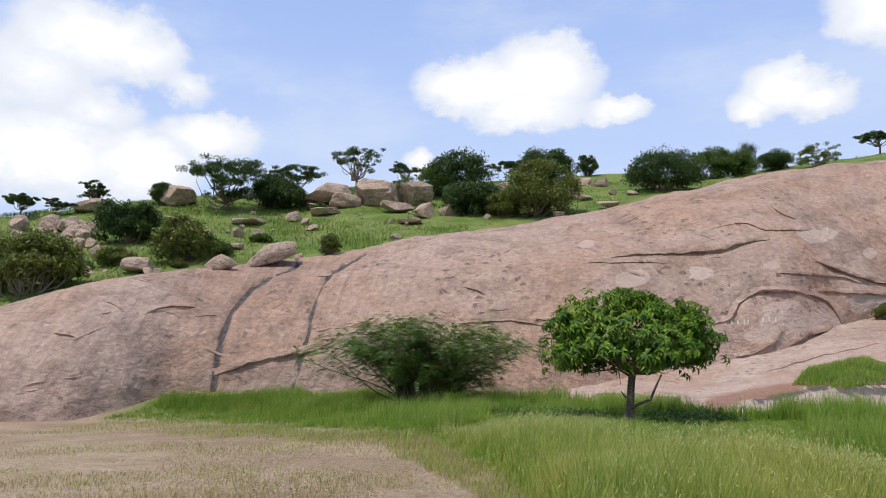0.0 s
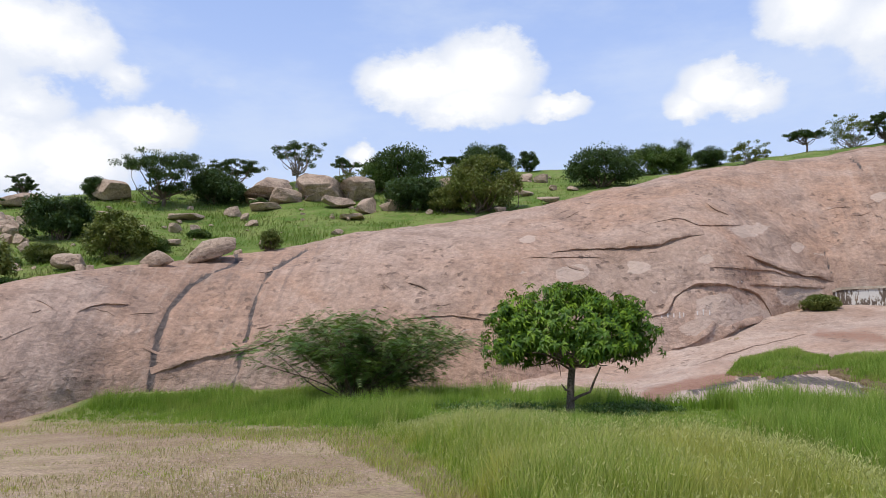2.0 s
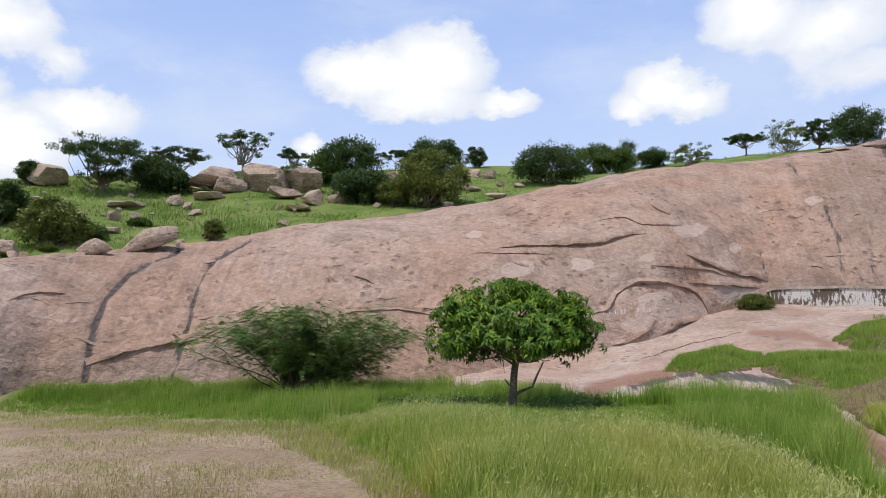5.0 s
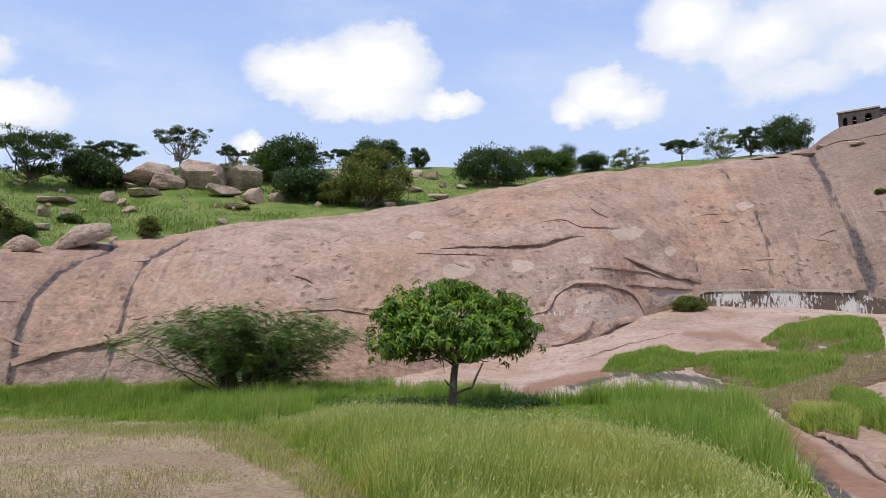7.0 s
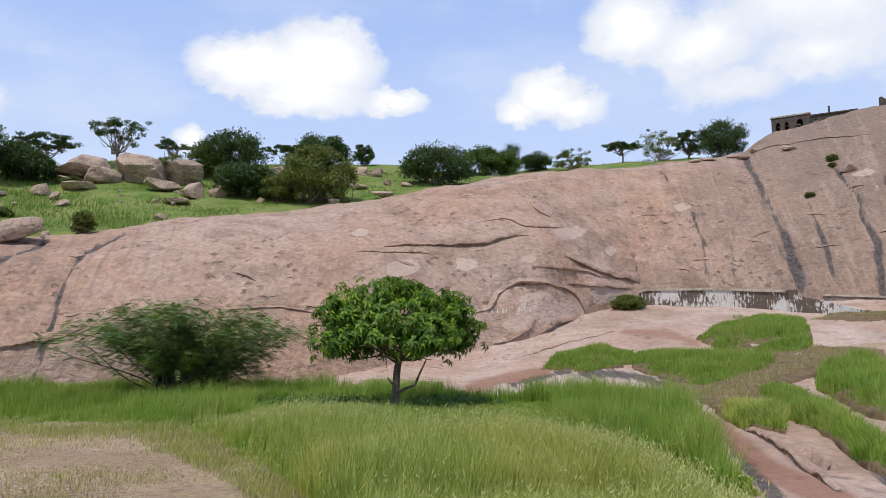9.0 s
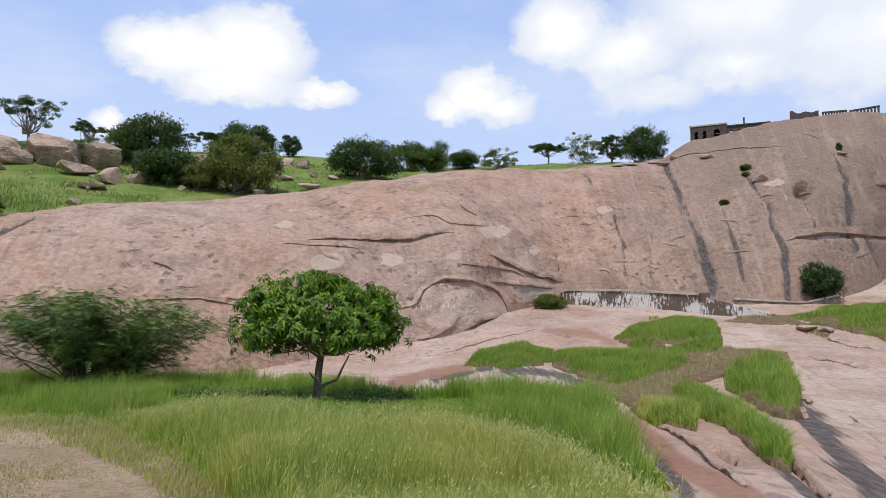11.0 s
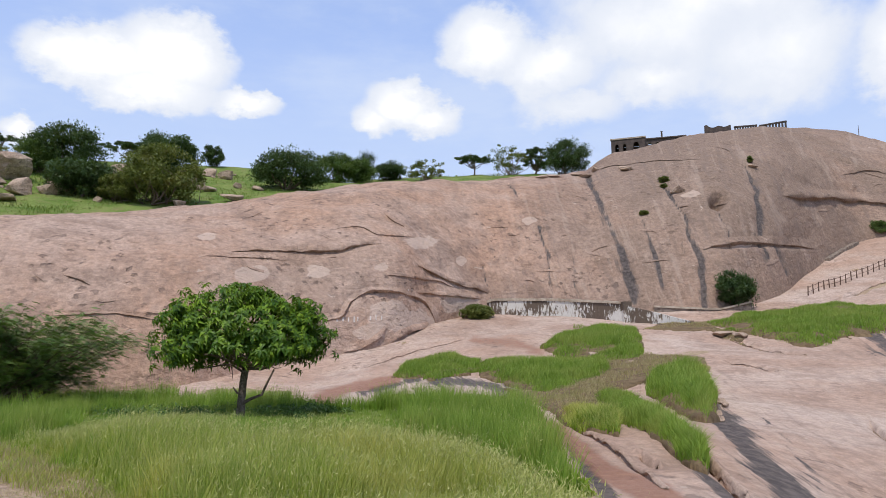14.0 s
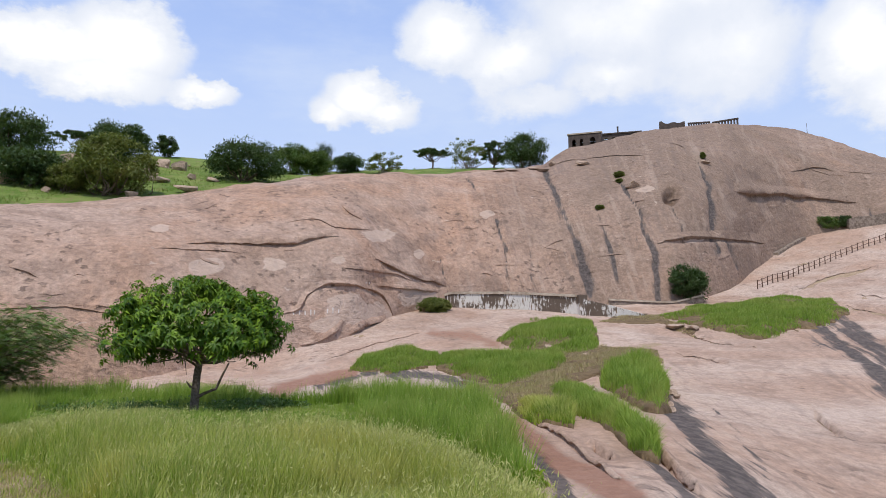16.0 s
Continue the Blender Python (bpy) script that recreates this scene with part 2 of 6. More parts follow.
def soil_material():
    mat, N = material("soil")
    co = N.node("ShaderNodeTexCoord").outputs["Object"]
    big, mid, fine = N.noise(co, 0.22, 5, 0.6), N.noise(co, 1.6, 6, 0.65), N.noise(co, 14, 6, 0.75)
    col = N.mix(N.step(big, 0.38, 0.62), (0.32, 0.225, 0.15), (0.44, 0.33, 0.23))
    col = N.mix(N.m("MULTIPLY", N.step(mid, 0.48, 0.66), 0.5), col, (0.34, 0.285, 0.15))
    col = N.mix(N.m("MULTIPLY", N.step(mid, 0.45, 0.3), 0.6), col, (0.40, 0.29, 0.235))
    clod = N.noise(co, 4.5, 6, 0.7)
    col = N.mix(N.m("MULTIPLY", N.step(clod, 0.5, 0.64), 0.38), col, (0.17, 0.11, 0.075))
    col = N.mix(N.m("MULTIPLY", N.step(clod, 0.42, 0.3), 0.6), col, (0.5, 0.4, 0.27))
    green = N.node("ShaderNodeAttribute", attribute_name="green").outputs["Fac"]
    lush = N.mix(N.step(N.noise(co, 0.35, 5, 0.6), 0.35, 0.65), (0.1, 0.17, 0.03), (0.2, 0.25, 0.07))
    lush = N.mix(N.m("MULTIPLY", N.step(mid, 0.5, 0.68), 0.6), lush, (0.24, 0.19, 0.1))
    col = N.mix(green, col, lush)
    col = N.mix(0.45, col, N.mix(N.step(fine, 0.3, 0.7), (0.15, 0.15, 0.15), (0.82, 0.82, 0.8)), "OVERLAY")
    finish(N, col, 0.95, N.m("ADD", fine, mid), 0.6, 0.06, 0.15)
    return mat


def plain(name, a, b, scale, rough=0.8, bump=0.3, dist=0.02):
    mat, N = material(name)
    co = N.node("ShaderNodeTexCoord").outputs["Object"]
    n1, n2 = N.noise(co, scale, 5, 0.65), N.noise(co, scale * 7, 4, 0.7)
    col = N.mix(N.step(N.m("ADD", N.m("MULTIPLY", n1, 0.7), N.m("MULTIPLY", n2, 0.3)), 0.35, 0.65), a, b)
    finish(N, col, rough, N.m("ADD", n1, N.m("MULTIPLY", n2, 0.5)), bump, dist, 0.25)
    return mat


def leaf_material(name, a, b, c, glow=0.25, patch=1.1):
    """Leaves: colours a to b, some of c; light passes through."""
    mat, N = material(name)
    rnd = N.node("ShaderNodeNewGeometry").outputs["Random Per Island"]
    co = N.node("ShaderNodeTexCoord").outputs["Object"]
    col = N.mix(rnd, a, b)
    col = N.mix(N.m("MULTIPLY", N.step(N.noise(co, patch, 4), 0.47, 0.63), 0.65), col, c)
    p = N.node("ShaderNodeBsdfPrincipled", {"Base Color": col, "Roughness": 0.5, "Specular IOR Level": 0.3})
    t = N.node("ShaderNodeBsdfTranslucent", {"Color": N.mix(0.5, col, (0.32, 0.42, 0.05))})
    s = N.node("ShaderNodeMixShader", {0: glow, 1: p.outputs[0], 2: t.outputs[0]})
    N.node("ShaderNodeOutputMaterial", {"Surface": s.outputs[0]})
    return mat


def grass_material(name, a, b, c, tip, glow=0.35, patch=0.5):
    """Blades: colours a to b, tussocks of c; the tips ripen towards the last colour."""
    mat, N = material(name)
    rnd = N.node("ShaderNodeNewGeometry").outputs["Random Per Island"]
    co = N.node("ShaderNodeTexCoord").outputs["Object"]
    tuft = N.noise(co, 2.6, 3, 0.6)
    col = N.mix(N.m("ADD", N.m("MULTIPLY", rnd, 0.5), N.m("MULTIPLY", N.step(tuft, 0.35, 0.65), 0.5)), a, b)
    col = N.mix(N.m("MULTIPLY", N.step(N.noise(co, patch, 4), 0.47, 0.63), 0.6), col, c)
    ripe = N.node("ShaderNodeAttribute", attribute_name="tip").outputs["Fac"]
    col = N.mix(N.m("MULTIPLY", N.m("POWER", ripe, 2.0), N.step(rnd, 0.2, 0.8, 0.25, 0.9)), col, tip)
    p = N.node("ShaderNodeBsdfPrincipled", {"Base Color": col, "Roughness": 0.55, "Specular IOR Level": 0.25})
    t = N.node("ShaderNodeBsdfTranslucent", {"Color": N.mix(0.4, col, (0.32, 0.42, 0.05))})
    s = N.node("ShaderNodeMixShader", {0: glow, 1: p.outputs[0], 2: t.outputs[0]})
    N.node("ShaderNodeOutputMaterial", {"Surface": s.outputs[0]})
    return mat


SOIL = soil_material()
BARK = plain("bark", (0.09, 0.065, 0.045), (0.2, 0.155, 0.12), 9)
TRUNK = plain("lichened_bark", (0.075, 0.055, 0.042), (0.23, 0.185, 0.15), 14, 0.9, 0.8)
PALE_BARK = plain("pale_bark", (0.2, 0.16, 0.13), (0.36, 0.3, 0.26), 9)
# third colour of the broad leaves paints sunlit highlights in random patches
LEAF_HERO = leaf_material("broad_leaves", (0.03, 0.085, 0.004), (0.13, 0.235, 0.012), (0.23, 0.35, 0.028), 0.2)
LEAF_FINE = leaf_material("feathery_leaves", (0.05, 0.12, 0.03), (0.13, 0.22, 0.055), (0.22, 0.3, 0.08), 0.2)
LEAF_DARK = leaf_material("dark_leaves", (0.022, 0.054, 0.015), (0.06, 0.105, 0.03), (0.036, 0.07, 0.022), 0.16)
LEAF_MID = leaf_material("green_leaves", (0.045, 0.095, 0.018), (0.1, 0.165, 0.035), (0.12, 0.16, 0.04), 0.18)
LEAF_DRY = leaf_material("olive_leaves", (0.065, 0.095, 0.02), (0.18, 0.21, 0.045), (0.2, 0.2, 0.055), 0.2)
GRASS_TALL = grass_material("tall_grass", (0.095, 0.235, 0.012), (0.38, 0.485, 0.045), (0.52, 0.47, 0.09), (0.72, 0.65, 0.25), 0.36, 0.3)
GRASS_DEEP = grass_material("deep_grass", (0.085, 0.205, 0.017), (0.28, 0.43, 0.05), (0.35, 0.4, 0.09), (0.42, 0.5, 0.12), 0.36, 0.5)
GRASS_HILL = leaf_material("hill_turf", (0.09, 0.165, 0.02), (0.22, 0.28, 0.06), (0.25, 0.23, 0.1), 0.35, 0.35)
GRASS_SEED = leaf_material("seed_heads", (0.42, 0.44, 0.14), (0.56, 0.53, 0.22), (0.44, 0.46, 0.15), 0.35)
GRASS_DRY = leaf_material("dry_grass", (0.36, 0.28, 0.14), (0.54, 0.44, 0.25), (0.36, 0.33, 0.13), 0.3, 0.5)

# ------------------------------------------------------------------ ground
# horizontal range by bearing and height angle
G_EL = np.array([-85, -75, -60, -45, -35, -25, -10, -5, -3.5, -2, 0, 3, 6, 10.0])
G_AZ = np.array([-180, -120, -30, -15, 0, 15, 30, 45, 60, 80, 130, 180.0])
G_FAR = [  # from 25 degrees below the eye upwards
    (3.54, 9.3, 18.8, 27, 46, 60, 80, 100, 120), (3.54, 9.3, 18.8, 27, 46, 60, 80, 100, 120), (3.54, 9.3, 22.5, 38, 40, 45, 58, 76, 108), (3.54, 9.3, 21, 35.5, 39.5, 45, 57, 75, 108), (3.54, 9.3, 18.5, 25.5, 38, 45, 56, 74, 108),
    (3.54, 9.3, 18, 24.5, 36, 43, 53, 72, 108), (3.54, 9.0, 17, 22, 29, 37, 51, 72, 108), (3.5, 9.0, 16, 20, 25, 34, 52, 75, 108), (4.2, 14, 22, 26, 31, 39, 56, 75, 108),
    (5, 18, 27, 31, 36, 45, 60, 80, 112), (4.2, 13, 23, 32, 46, 60, 80, 100, 120), (3.54, 9.3, 18.8, 27, 46, 60, 80, 100, 120)]
G_R = []
for row in G_FAR:
    sunk = row[0] * math.tan(radians(25)) / EYE
    G_R.append([EYE * (1 + (sunk - 1) * k) / math.tan(radians(-e)) for e, k in zip(G_EL[:5], (0, .2, .5, .75, .9))] + list(row))
_el_curves = [mono(*zip(G_EL, np.log(row))) for row in G_R]


def ground_r(az, el):
    az, el = np.broadcast_arrays(np.asarray(az, float), np.asarray(el, float))
    vals = np.stack([f(el) for f in _el_curves], 0)
    i = np.clip(np.searchsorted(G_AZ, az) - 1, 0, len(G_AZ) - 2)
    t = (az - G_AZ[i]) / (G_AZ[i + 1] - G_AZ[i])
    t = t * t * (3 - 2 * t) * 0.6 + t * 0.4
    return np.exp(np.take_along_axis(vals, i[None], 0)[0] * (1 - t) + np.take_along_axis(vals, i[None] + 1, 0)[0] * t)


def ground_at(az, el):
    return at(az, el, ground_r(az, el))


foot_el = mono((-180, -2), (-60, -3.2), (-38, -3.6), (-29, -3.6), (-26, -3.6), (-22.5, -3.0), (-19, -2.0), (-11, -1.75), (0.7, -1.85), (6, -1.75), (9.2, -1.55), (11.7, -1.15), (14.5, -.6),
               (19.5, .35), (24, 1.5), (26.7, 2.6), (31.6, 3.5), (37, 3.55), (47, 3.5), (51.2, 4.4), (53, 5.7), (54.6, 6.8), (56.8, 7.85), (61, 8.3), (75, 7.5), (110, 2), (180, -2))
crest_el = mono((-180, -1.7), (-60, -3.0), (-42, -3.3), (-36, .9), (-29.8, 3.6), (-25, 5.3), (-21.8, 6.15), (-18, 6.8), (-12.6, 7.55), (-7.7, 8.35), (-4.4, 9.1), (3.2, 10.3), (9.9, 11.25),
                (17.2, 12.4), (23, 13.25), (27.4, 13.6), (34.6, 13.75), (38.5, 13.9), (39.6, 14.6), (40.5, 15.0), (43.5, 15.45), (47.2, 16.0), (50, 16.0), (52.3, 15.8), (55.2, 15.3), (57.9, 14.2),
                (61.4, 12.4), (70, 8.8), (85, 6), (110, 3), (180, -1.7))
crest_r = mono((-180, 60), (-42, 36), (-30, 45), (-12, 50), (3, 57), (17, 66), (28, 80), (36, 92), (41, 128), (50, 150), (61, 140), (80, 130), (110, 110), (180, 60))
sky_el = mono((-180, -1.4), (-60, 4), (-38, 8.3), (-30, 9.5), (-26, 10.4), (-20.6, 11.5), (-18, 12), (-10.4, 12.4), (-6.2, 13.2), (5, 13.75), (13.7, 13.95), (19.2, 13.3), (23, 13.55), (30, 13.87),
              (35, 13.85), (37.5, 13.7), (40, 13.2), (46, 12), (62, 9), (110, 2), (180, -1.4))
terrace_depth = mono((-180, 30), (-30, 30), (0, 26), (15, 22), (30, 14), (38, 8), (60, 6), (180, 30))


def terrace_r(az, el):
    lo, hi = crest_el(az) - 0.25, sky_el(az)
    t = np.clip((el - lo) / np.maximum(hi - lo, 0.05), 0, 1)
    return crest_r(az) + terrace_depth(az) * t ** 1.15


def terrace_at(az, el):
    return at(az, np.minimum(el, sky_el(az)), terrace_r(az, el))


def face(az, u):
    """The big rock's outline over its foot: range and height for u from 0 at the foot to 1 at the crest."""
    el0 = foot_el(az)
    r0 = ground_r(az, el0)
    z0 = EYE + r0 * np.tan(np.radians(el0))
    r1 = np.maximum(crest_r(az), r0 + 3)
    top = np.tan(np.radians(crest_el(az)))
    z1 = EYE + r1 * top
    q = np.linspace(0, 1, 120)[:, None]
    bend = lambda v: (0.72 * (1 - np.cos(v * np.pi / 2)) + 0.28 * v, 0.85 * np.sin(v * np.pi / 2) + 0.15 * v)
    br, bz = bend(q)
    for _ in range(6):
        rr, zz = r0 + (r1 - r0) * br, z0 + (z1 - z0) * bz
        s = (zz - EYE) / rr
        k = s.argmax(0)
        z1 = z1 + (top - s.max(0)) * np.take_along_axis(rr, k[None], 0)[0]
    br, bz = bend(u)
    return r0 + (r1 - r0) * br, z0 + (z1 - z0) * bz, r1, z1


def near_line(az, el, pts):
    """Distance in degrees to a polyline, the side (above is positive) and the way along it from 0 to 1."""
    pts = np.array(pts, float)
    best = np.full(az.shape, 1e9)
    side, along = np.zeros(az.shape), np.zeros(az.shape)
    n = len(pts) - 1
    for i in range(n):
        a, d = pts[i], pts[i + 1] - pts[i]
        px_, py_ = az - a[0], el - a[1]
        t = np.clip((px_ * d[0] + py_ * d[1]) / (d @ d), 0, 1)
        ex, ey = px_ - t * d[0], py_ - t * d[1]
        dist = np.hypot(ex, ey)
        m = dist < best
        best = np.where(m, dist, best)
        side = np.where(m, np.sign(d[0] * py_ - d[1] * px_), side)
        along = np.where(m, (i + t) / n, along)
    return best, side, along


def inside(az, el, poly):
    """Depth in degrees inside a closed outline; negative outside."""
    pts = np.array(poly + [poly[0]], float)
    d, _, _ = near_line(az, el, pts)
    hit = np.zeros(az.shape, bool)
    for (x0, y0), (x1, y1) in zip(pts[:-1], pts[1:]):
        if y0 != y1:
            hit ^= ((y0 > el) != (y1 > el)) & (az < (x1 - x0) * (el - y0) / (y1 - y0) + x0)
    return np.where(hit, d, -d)


# where the meadow meets the dry field
RIM = [(-23.5, -3.6), (-18, -3.85), (-12.3, -4.3), (-6, -4.6), (-2.2, -4.95), (0.4, -5.8), (2.6, -6.9), (4.6, -8.1), (7, -9.8), (12, -16)]
LAWN = [(-20, -1.5), (40, -1.5), (37.4, -9.9), (38, -16)] + RIM[::-1]


def make_ground():
    az = np.concatenate([np.arange(-180, -40, 5), np.arange(-40, 72, 0.5), np.arange(72, 180, 5)])
    rows, green = [], []
    ef = foot_el(az)
    for t in np.concatenate([np.linspace(0, 0.3, 14)[:-1], np.linspace(0.3, 1, 110)]):
        el = -85 + (ef - -14) * 0 + (71 * t / 0.3 if t < 0.3 else 71) + (0 if t < 0.3 else (ef + 14) * (t - 0.3) / 0.7)
        p = ground_at(az, el)
        p[:, 2] += 0.035 * fractal(p * [0.5, 0.5, 0], 4, 3) * np.clip(np.hypot(p[:, 0], p[:, 1]) / 4, 0, 1)
        rows.append(p)
        green.append(np.clip(inside(az, np.broadcast_to(el, az.shape), LAWN) / 1.3 + 0.3, 0, 1))
    for u in np.linspace(0.08, 1, 10):
        r, z, _, _ = face(az, np.full(len(az), u))
        drop = (6.5 if u < 0.95 else 1.9) * np.minimum(1, 4 * u) + 0.5
        rows.append(np.stack([r * np.sin(np.radians(az)), r * np.cos(np.radians(az)), z - drop], -1))
        green.append(np.ones(len(az)))
    lo, hi = crest_el(az) - 0.25, sky_el(az)
    for t in np.linspace(0, 1, 60):
        el = lo + (hi - lo) * t
        p = at(az, el, crest_r(az) + terrace_depth(az) * t ** 1.15)
        p[:, 2] += 0.16 * fractal(p * 0.35, 4, 9) * (t > 0.02)
        rows.append(p)
        green.append(np.ones(len(az)))
    r_end = crest_r(az) + terrace_depth(az)
    z_end = EYE + r_end * np.tan(np.radians(hi))
    for dr, k in ((3, 0.99), (10, 0.96), (30, 0.85), (80, 0.55), (200, 0.15), (600, -0.1), (1800, -0.1), (4500, -0.1)):
        r = r_end + dr
        z = z_end * max(k, 0) + (-3 if k < 0 else 0)
        rows.append(np.stack([r * np.sin(np.radians(az)), r * np.cos(np.radians(az)), z], -1))
        green.append(np.ones(len(az)))
    rows.insert(0, 0.001 * rows[0] * [1, 1, 0])
    green.insert(0, np.zeros(len(az)))
    v = np.stack(rows)
    me = mesh_of("ground", v, grid_faces(len(rows), len(az), True), SOIL, attrs={"green": np.stack(green)})
    tagged(new("ground", me), "dry straw-coloured earth and green hillside soil", "ground", kind="structure")


make_ground()


# ledges of the big rock: line, how far the upper lip stands out, depth of the cleft, height of the lip (degrees)
LEDGES = [
    ([(12.3, 8.05), (15.1, 8.05), (17.9, 8.08), (19.8, 8.2), (22, 8.7), (23.1, 8.8)], .5, .9, .9),
    ([(10.1, 7.6), (13.1, 7.62), (16.3, 7.45)], .15, .25, .3),
    ([(18.4, 3.0), (20.3, 3.4), (21.2, 4.6), (22.3, 5.15), (24.1, 5.2), (26.2, 4.5), (27.25, 2.9)], -.7, .5, .6),
    ([(25.5, 5.25), (28.0, 5.0), (30.5, 4.7)], .3, .4, .4),
    ([(23.3, 6.6), (25.4, 6.3), (27.1, 6.05), (28.6, 5.5)], .2, .35, .4),
    ([(25.6, 7.2), (28.3, 5.95), (30.3, 5.4), (31.2, 5.2)], .5, .8, .6),
    ([(24, 1.55), (25, 2.3), (26.7, 2.7)], 1.2, 1.2, .5),
    ([(20.5, .9), (21.4, 1.0), (22.7, 1.75), (23.6, 2.6)], .8, .8, .4),
    ([(23.4, 11.1), (23.9, 10.6), (24.9, 10.05)], .3, .5, .4),
    ([(19.5, 9.8), (21.5, 10.0), (23.2, 9.4), (25.5, 9.3)], .15, .15, .5),
    ([(-16.2, -.65), (-13.9, .15), (-11.5, .7), (-9.8, 1.0), (-7.5, 2.0)], .32, .9, .7),
    ([(-21.1, 3.5), (-19.4, 4.0), (-17.7, 4.05)], .25, .35, .4),
    ([(-26.5, 2.0), (-25.3, 1.8)], .2, .4, .3),
    ([(1.5, 5.95), (3.2, 5.3)], .2, .5, .3),
    ([(1.0, 3.2), (5, 3.4), (8, 3.0)], .2, .3, .3),
    ([(52, 11.3), (53, 11), (54.9, 10.8), (57, 10.35), (59.5, 9.8)], .9, 1.2, .7),
    ([(46.5, 7.95), (48.7, 8.0), (51.3, 7.95), (52.4, 7.75), (53.7, 7.5)], -1.2, 1.6, .8),
    ([(55.5, 12.3), (57, 12.4), (58.3, 12.0)], .3, .3, .4),
]
LEDGES.append(([(38.3, 13.75), (41, 14.2), (44, 14.35), (46.5, 14.2)], -.1, .2, .6))
_g = random.Random(12)
for _ in range(46):
    _a = _g.uniform(-29, 60)
    _lo, _hi = float(foot_el(_a)) + 0.8, float(crest_el(_a)) - 0.9
    _e, _l, _t = _g.uniform(_lo, _hi), _g.uniform(0.5, 1.8), _g.uniform(-0.6, 0.5)
    LEDGES.append(([(_a, _e), (_a + _l * .5, _e + _l * _t * .5 + _g.uniform(-.1, .1)), (_a + _l, _e + _l * _t)], _g.uniform(.03, .1), _g.uniform(.1, .2), _g.uniform(.12, .3)))
# dark run-off stains: line, half width at top and bottom (degrees), strength
STREAKS = [
    ([(30.7, 7.1), (30.95, 5.9), (31.3, 4.6)], .12, .1, 1),
    ([(-10.8, 7.7), (-14.1, 5.75), (-15.2, 4.1), (-15.9, 1.9), (-16.3, -1.9)], .16, .4, 1),
    ([(-6, 8.55), (-8.3, 7.15), (-9.3, 5.3), (-9.8, 2.4), (-10.9, -1.9)], .13, .3, 1),
    ([(35, 10), (35.6, 7.9), (35.8, 4.5)], .15, .38, .9), ([(38.7, 13.4), (39.5, 11.6), (40.8, 8.6), (41.7, 4.5)], .22, .5, .9),
    ([(42.4, 10.5), (42.9, 9), (43.4, 6.9), (43.6, 5)], .24, .3, .8), ([(43.9, 12.8), (45.4, 10.5), (45.7, 8.8), (46.4, 7.2), (46.5, 4)], .12, .4, 1),
    ([(49.8, 13.6), (50.4, 11.8), (50.6, 8.2), (50.8, 7.2)], .16, .3, 1), ([(47.75, 11), (48.3, 9.5), (48.5, 8.1)], .1, .2, .8),
    ([(37.5, 8.6), (37.5, 4.5)], .3, .4, .6), ([(41, 7.8), (41.6, 4.5)], .3, .5, .5), ([(32.3, 13.4), (33.8, 11.7), (35.4, 9.6)], .1, .12, .5),
    ([(-4, 2), (-5, -1.8)], .4, .6, .4), ([(16.5, 5), (18.4, 3.4), (19, 3)], .9, .7, .45), ([(51.5, 8), (52, 6)], .3, .4, .6),
    ([(60.2, 9.5), (60.4, 8.4)], .2, .25, .8), ([(45.2, 8.5), (45.3, 7.6)], .2, .25, .6),
]
# low patches at bearings 22 to 29 paint sunlight onto already pale slab facets
PALE = [(24.3, 3.3, 3.0, 1.5), (22.3, 2.2, 2.4, .8), (28.9, 4.5, 2.0, .8), (13.7, 6.2, 1.5, .6), (18.7, 6.8, 1.3, .7), (29.2, 7.6, .5, .45), (10.5, 9.0, .8, .35), (26, 8.9, 1.6, .7), (29.2, 4.4, 1.8, .8), (23, 6.9, .8, .4), (34.3, 10.4, .7, .3), (49.3, 8.2, .8, .3), (46, 12, .9, .4)]


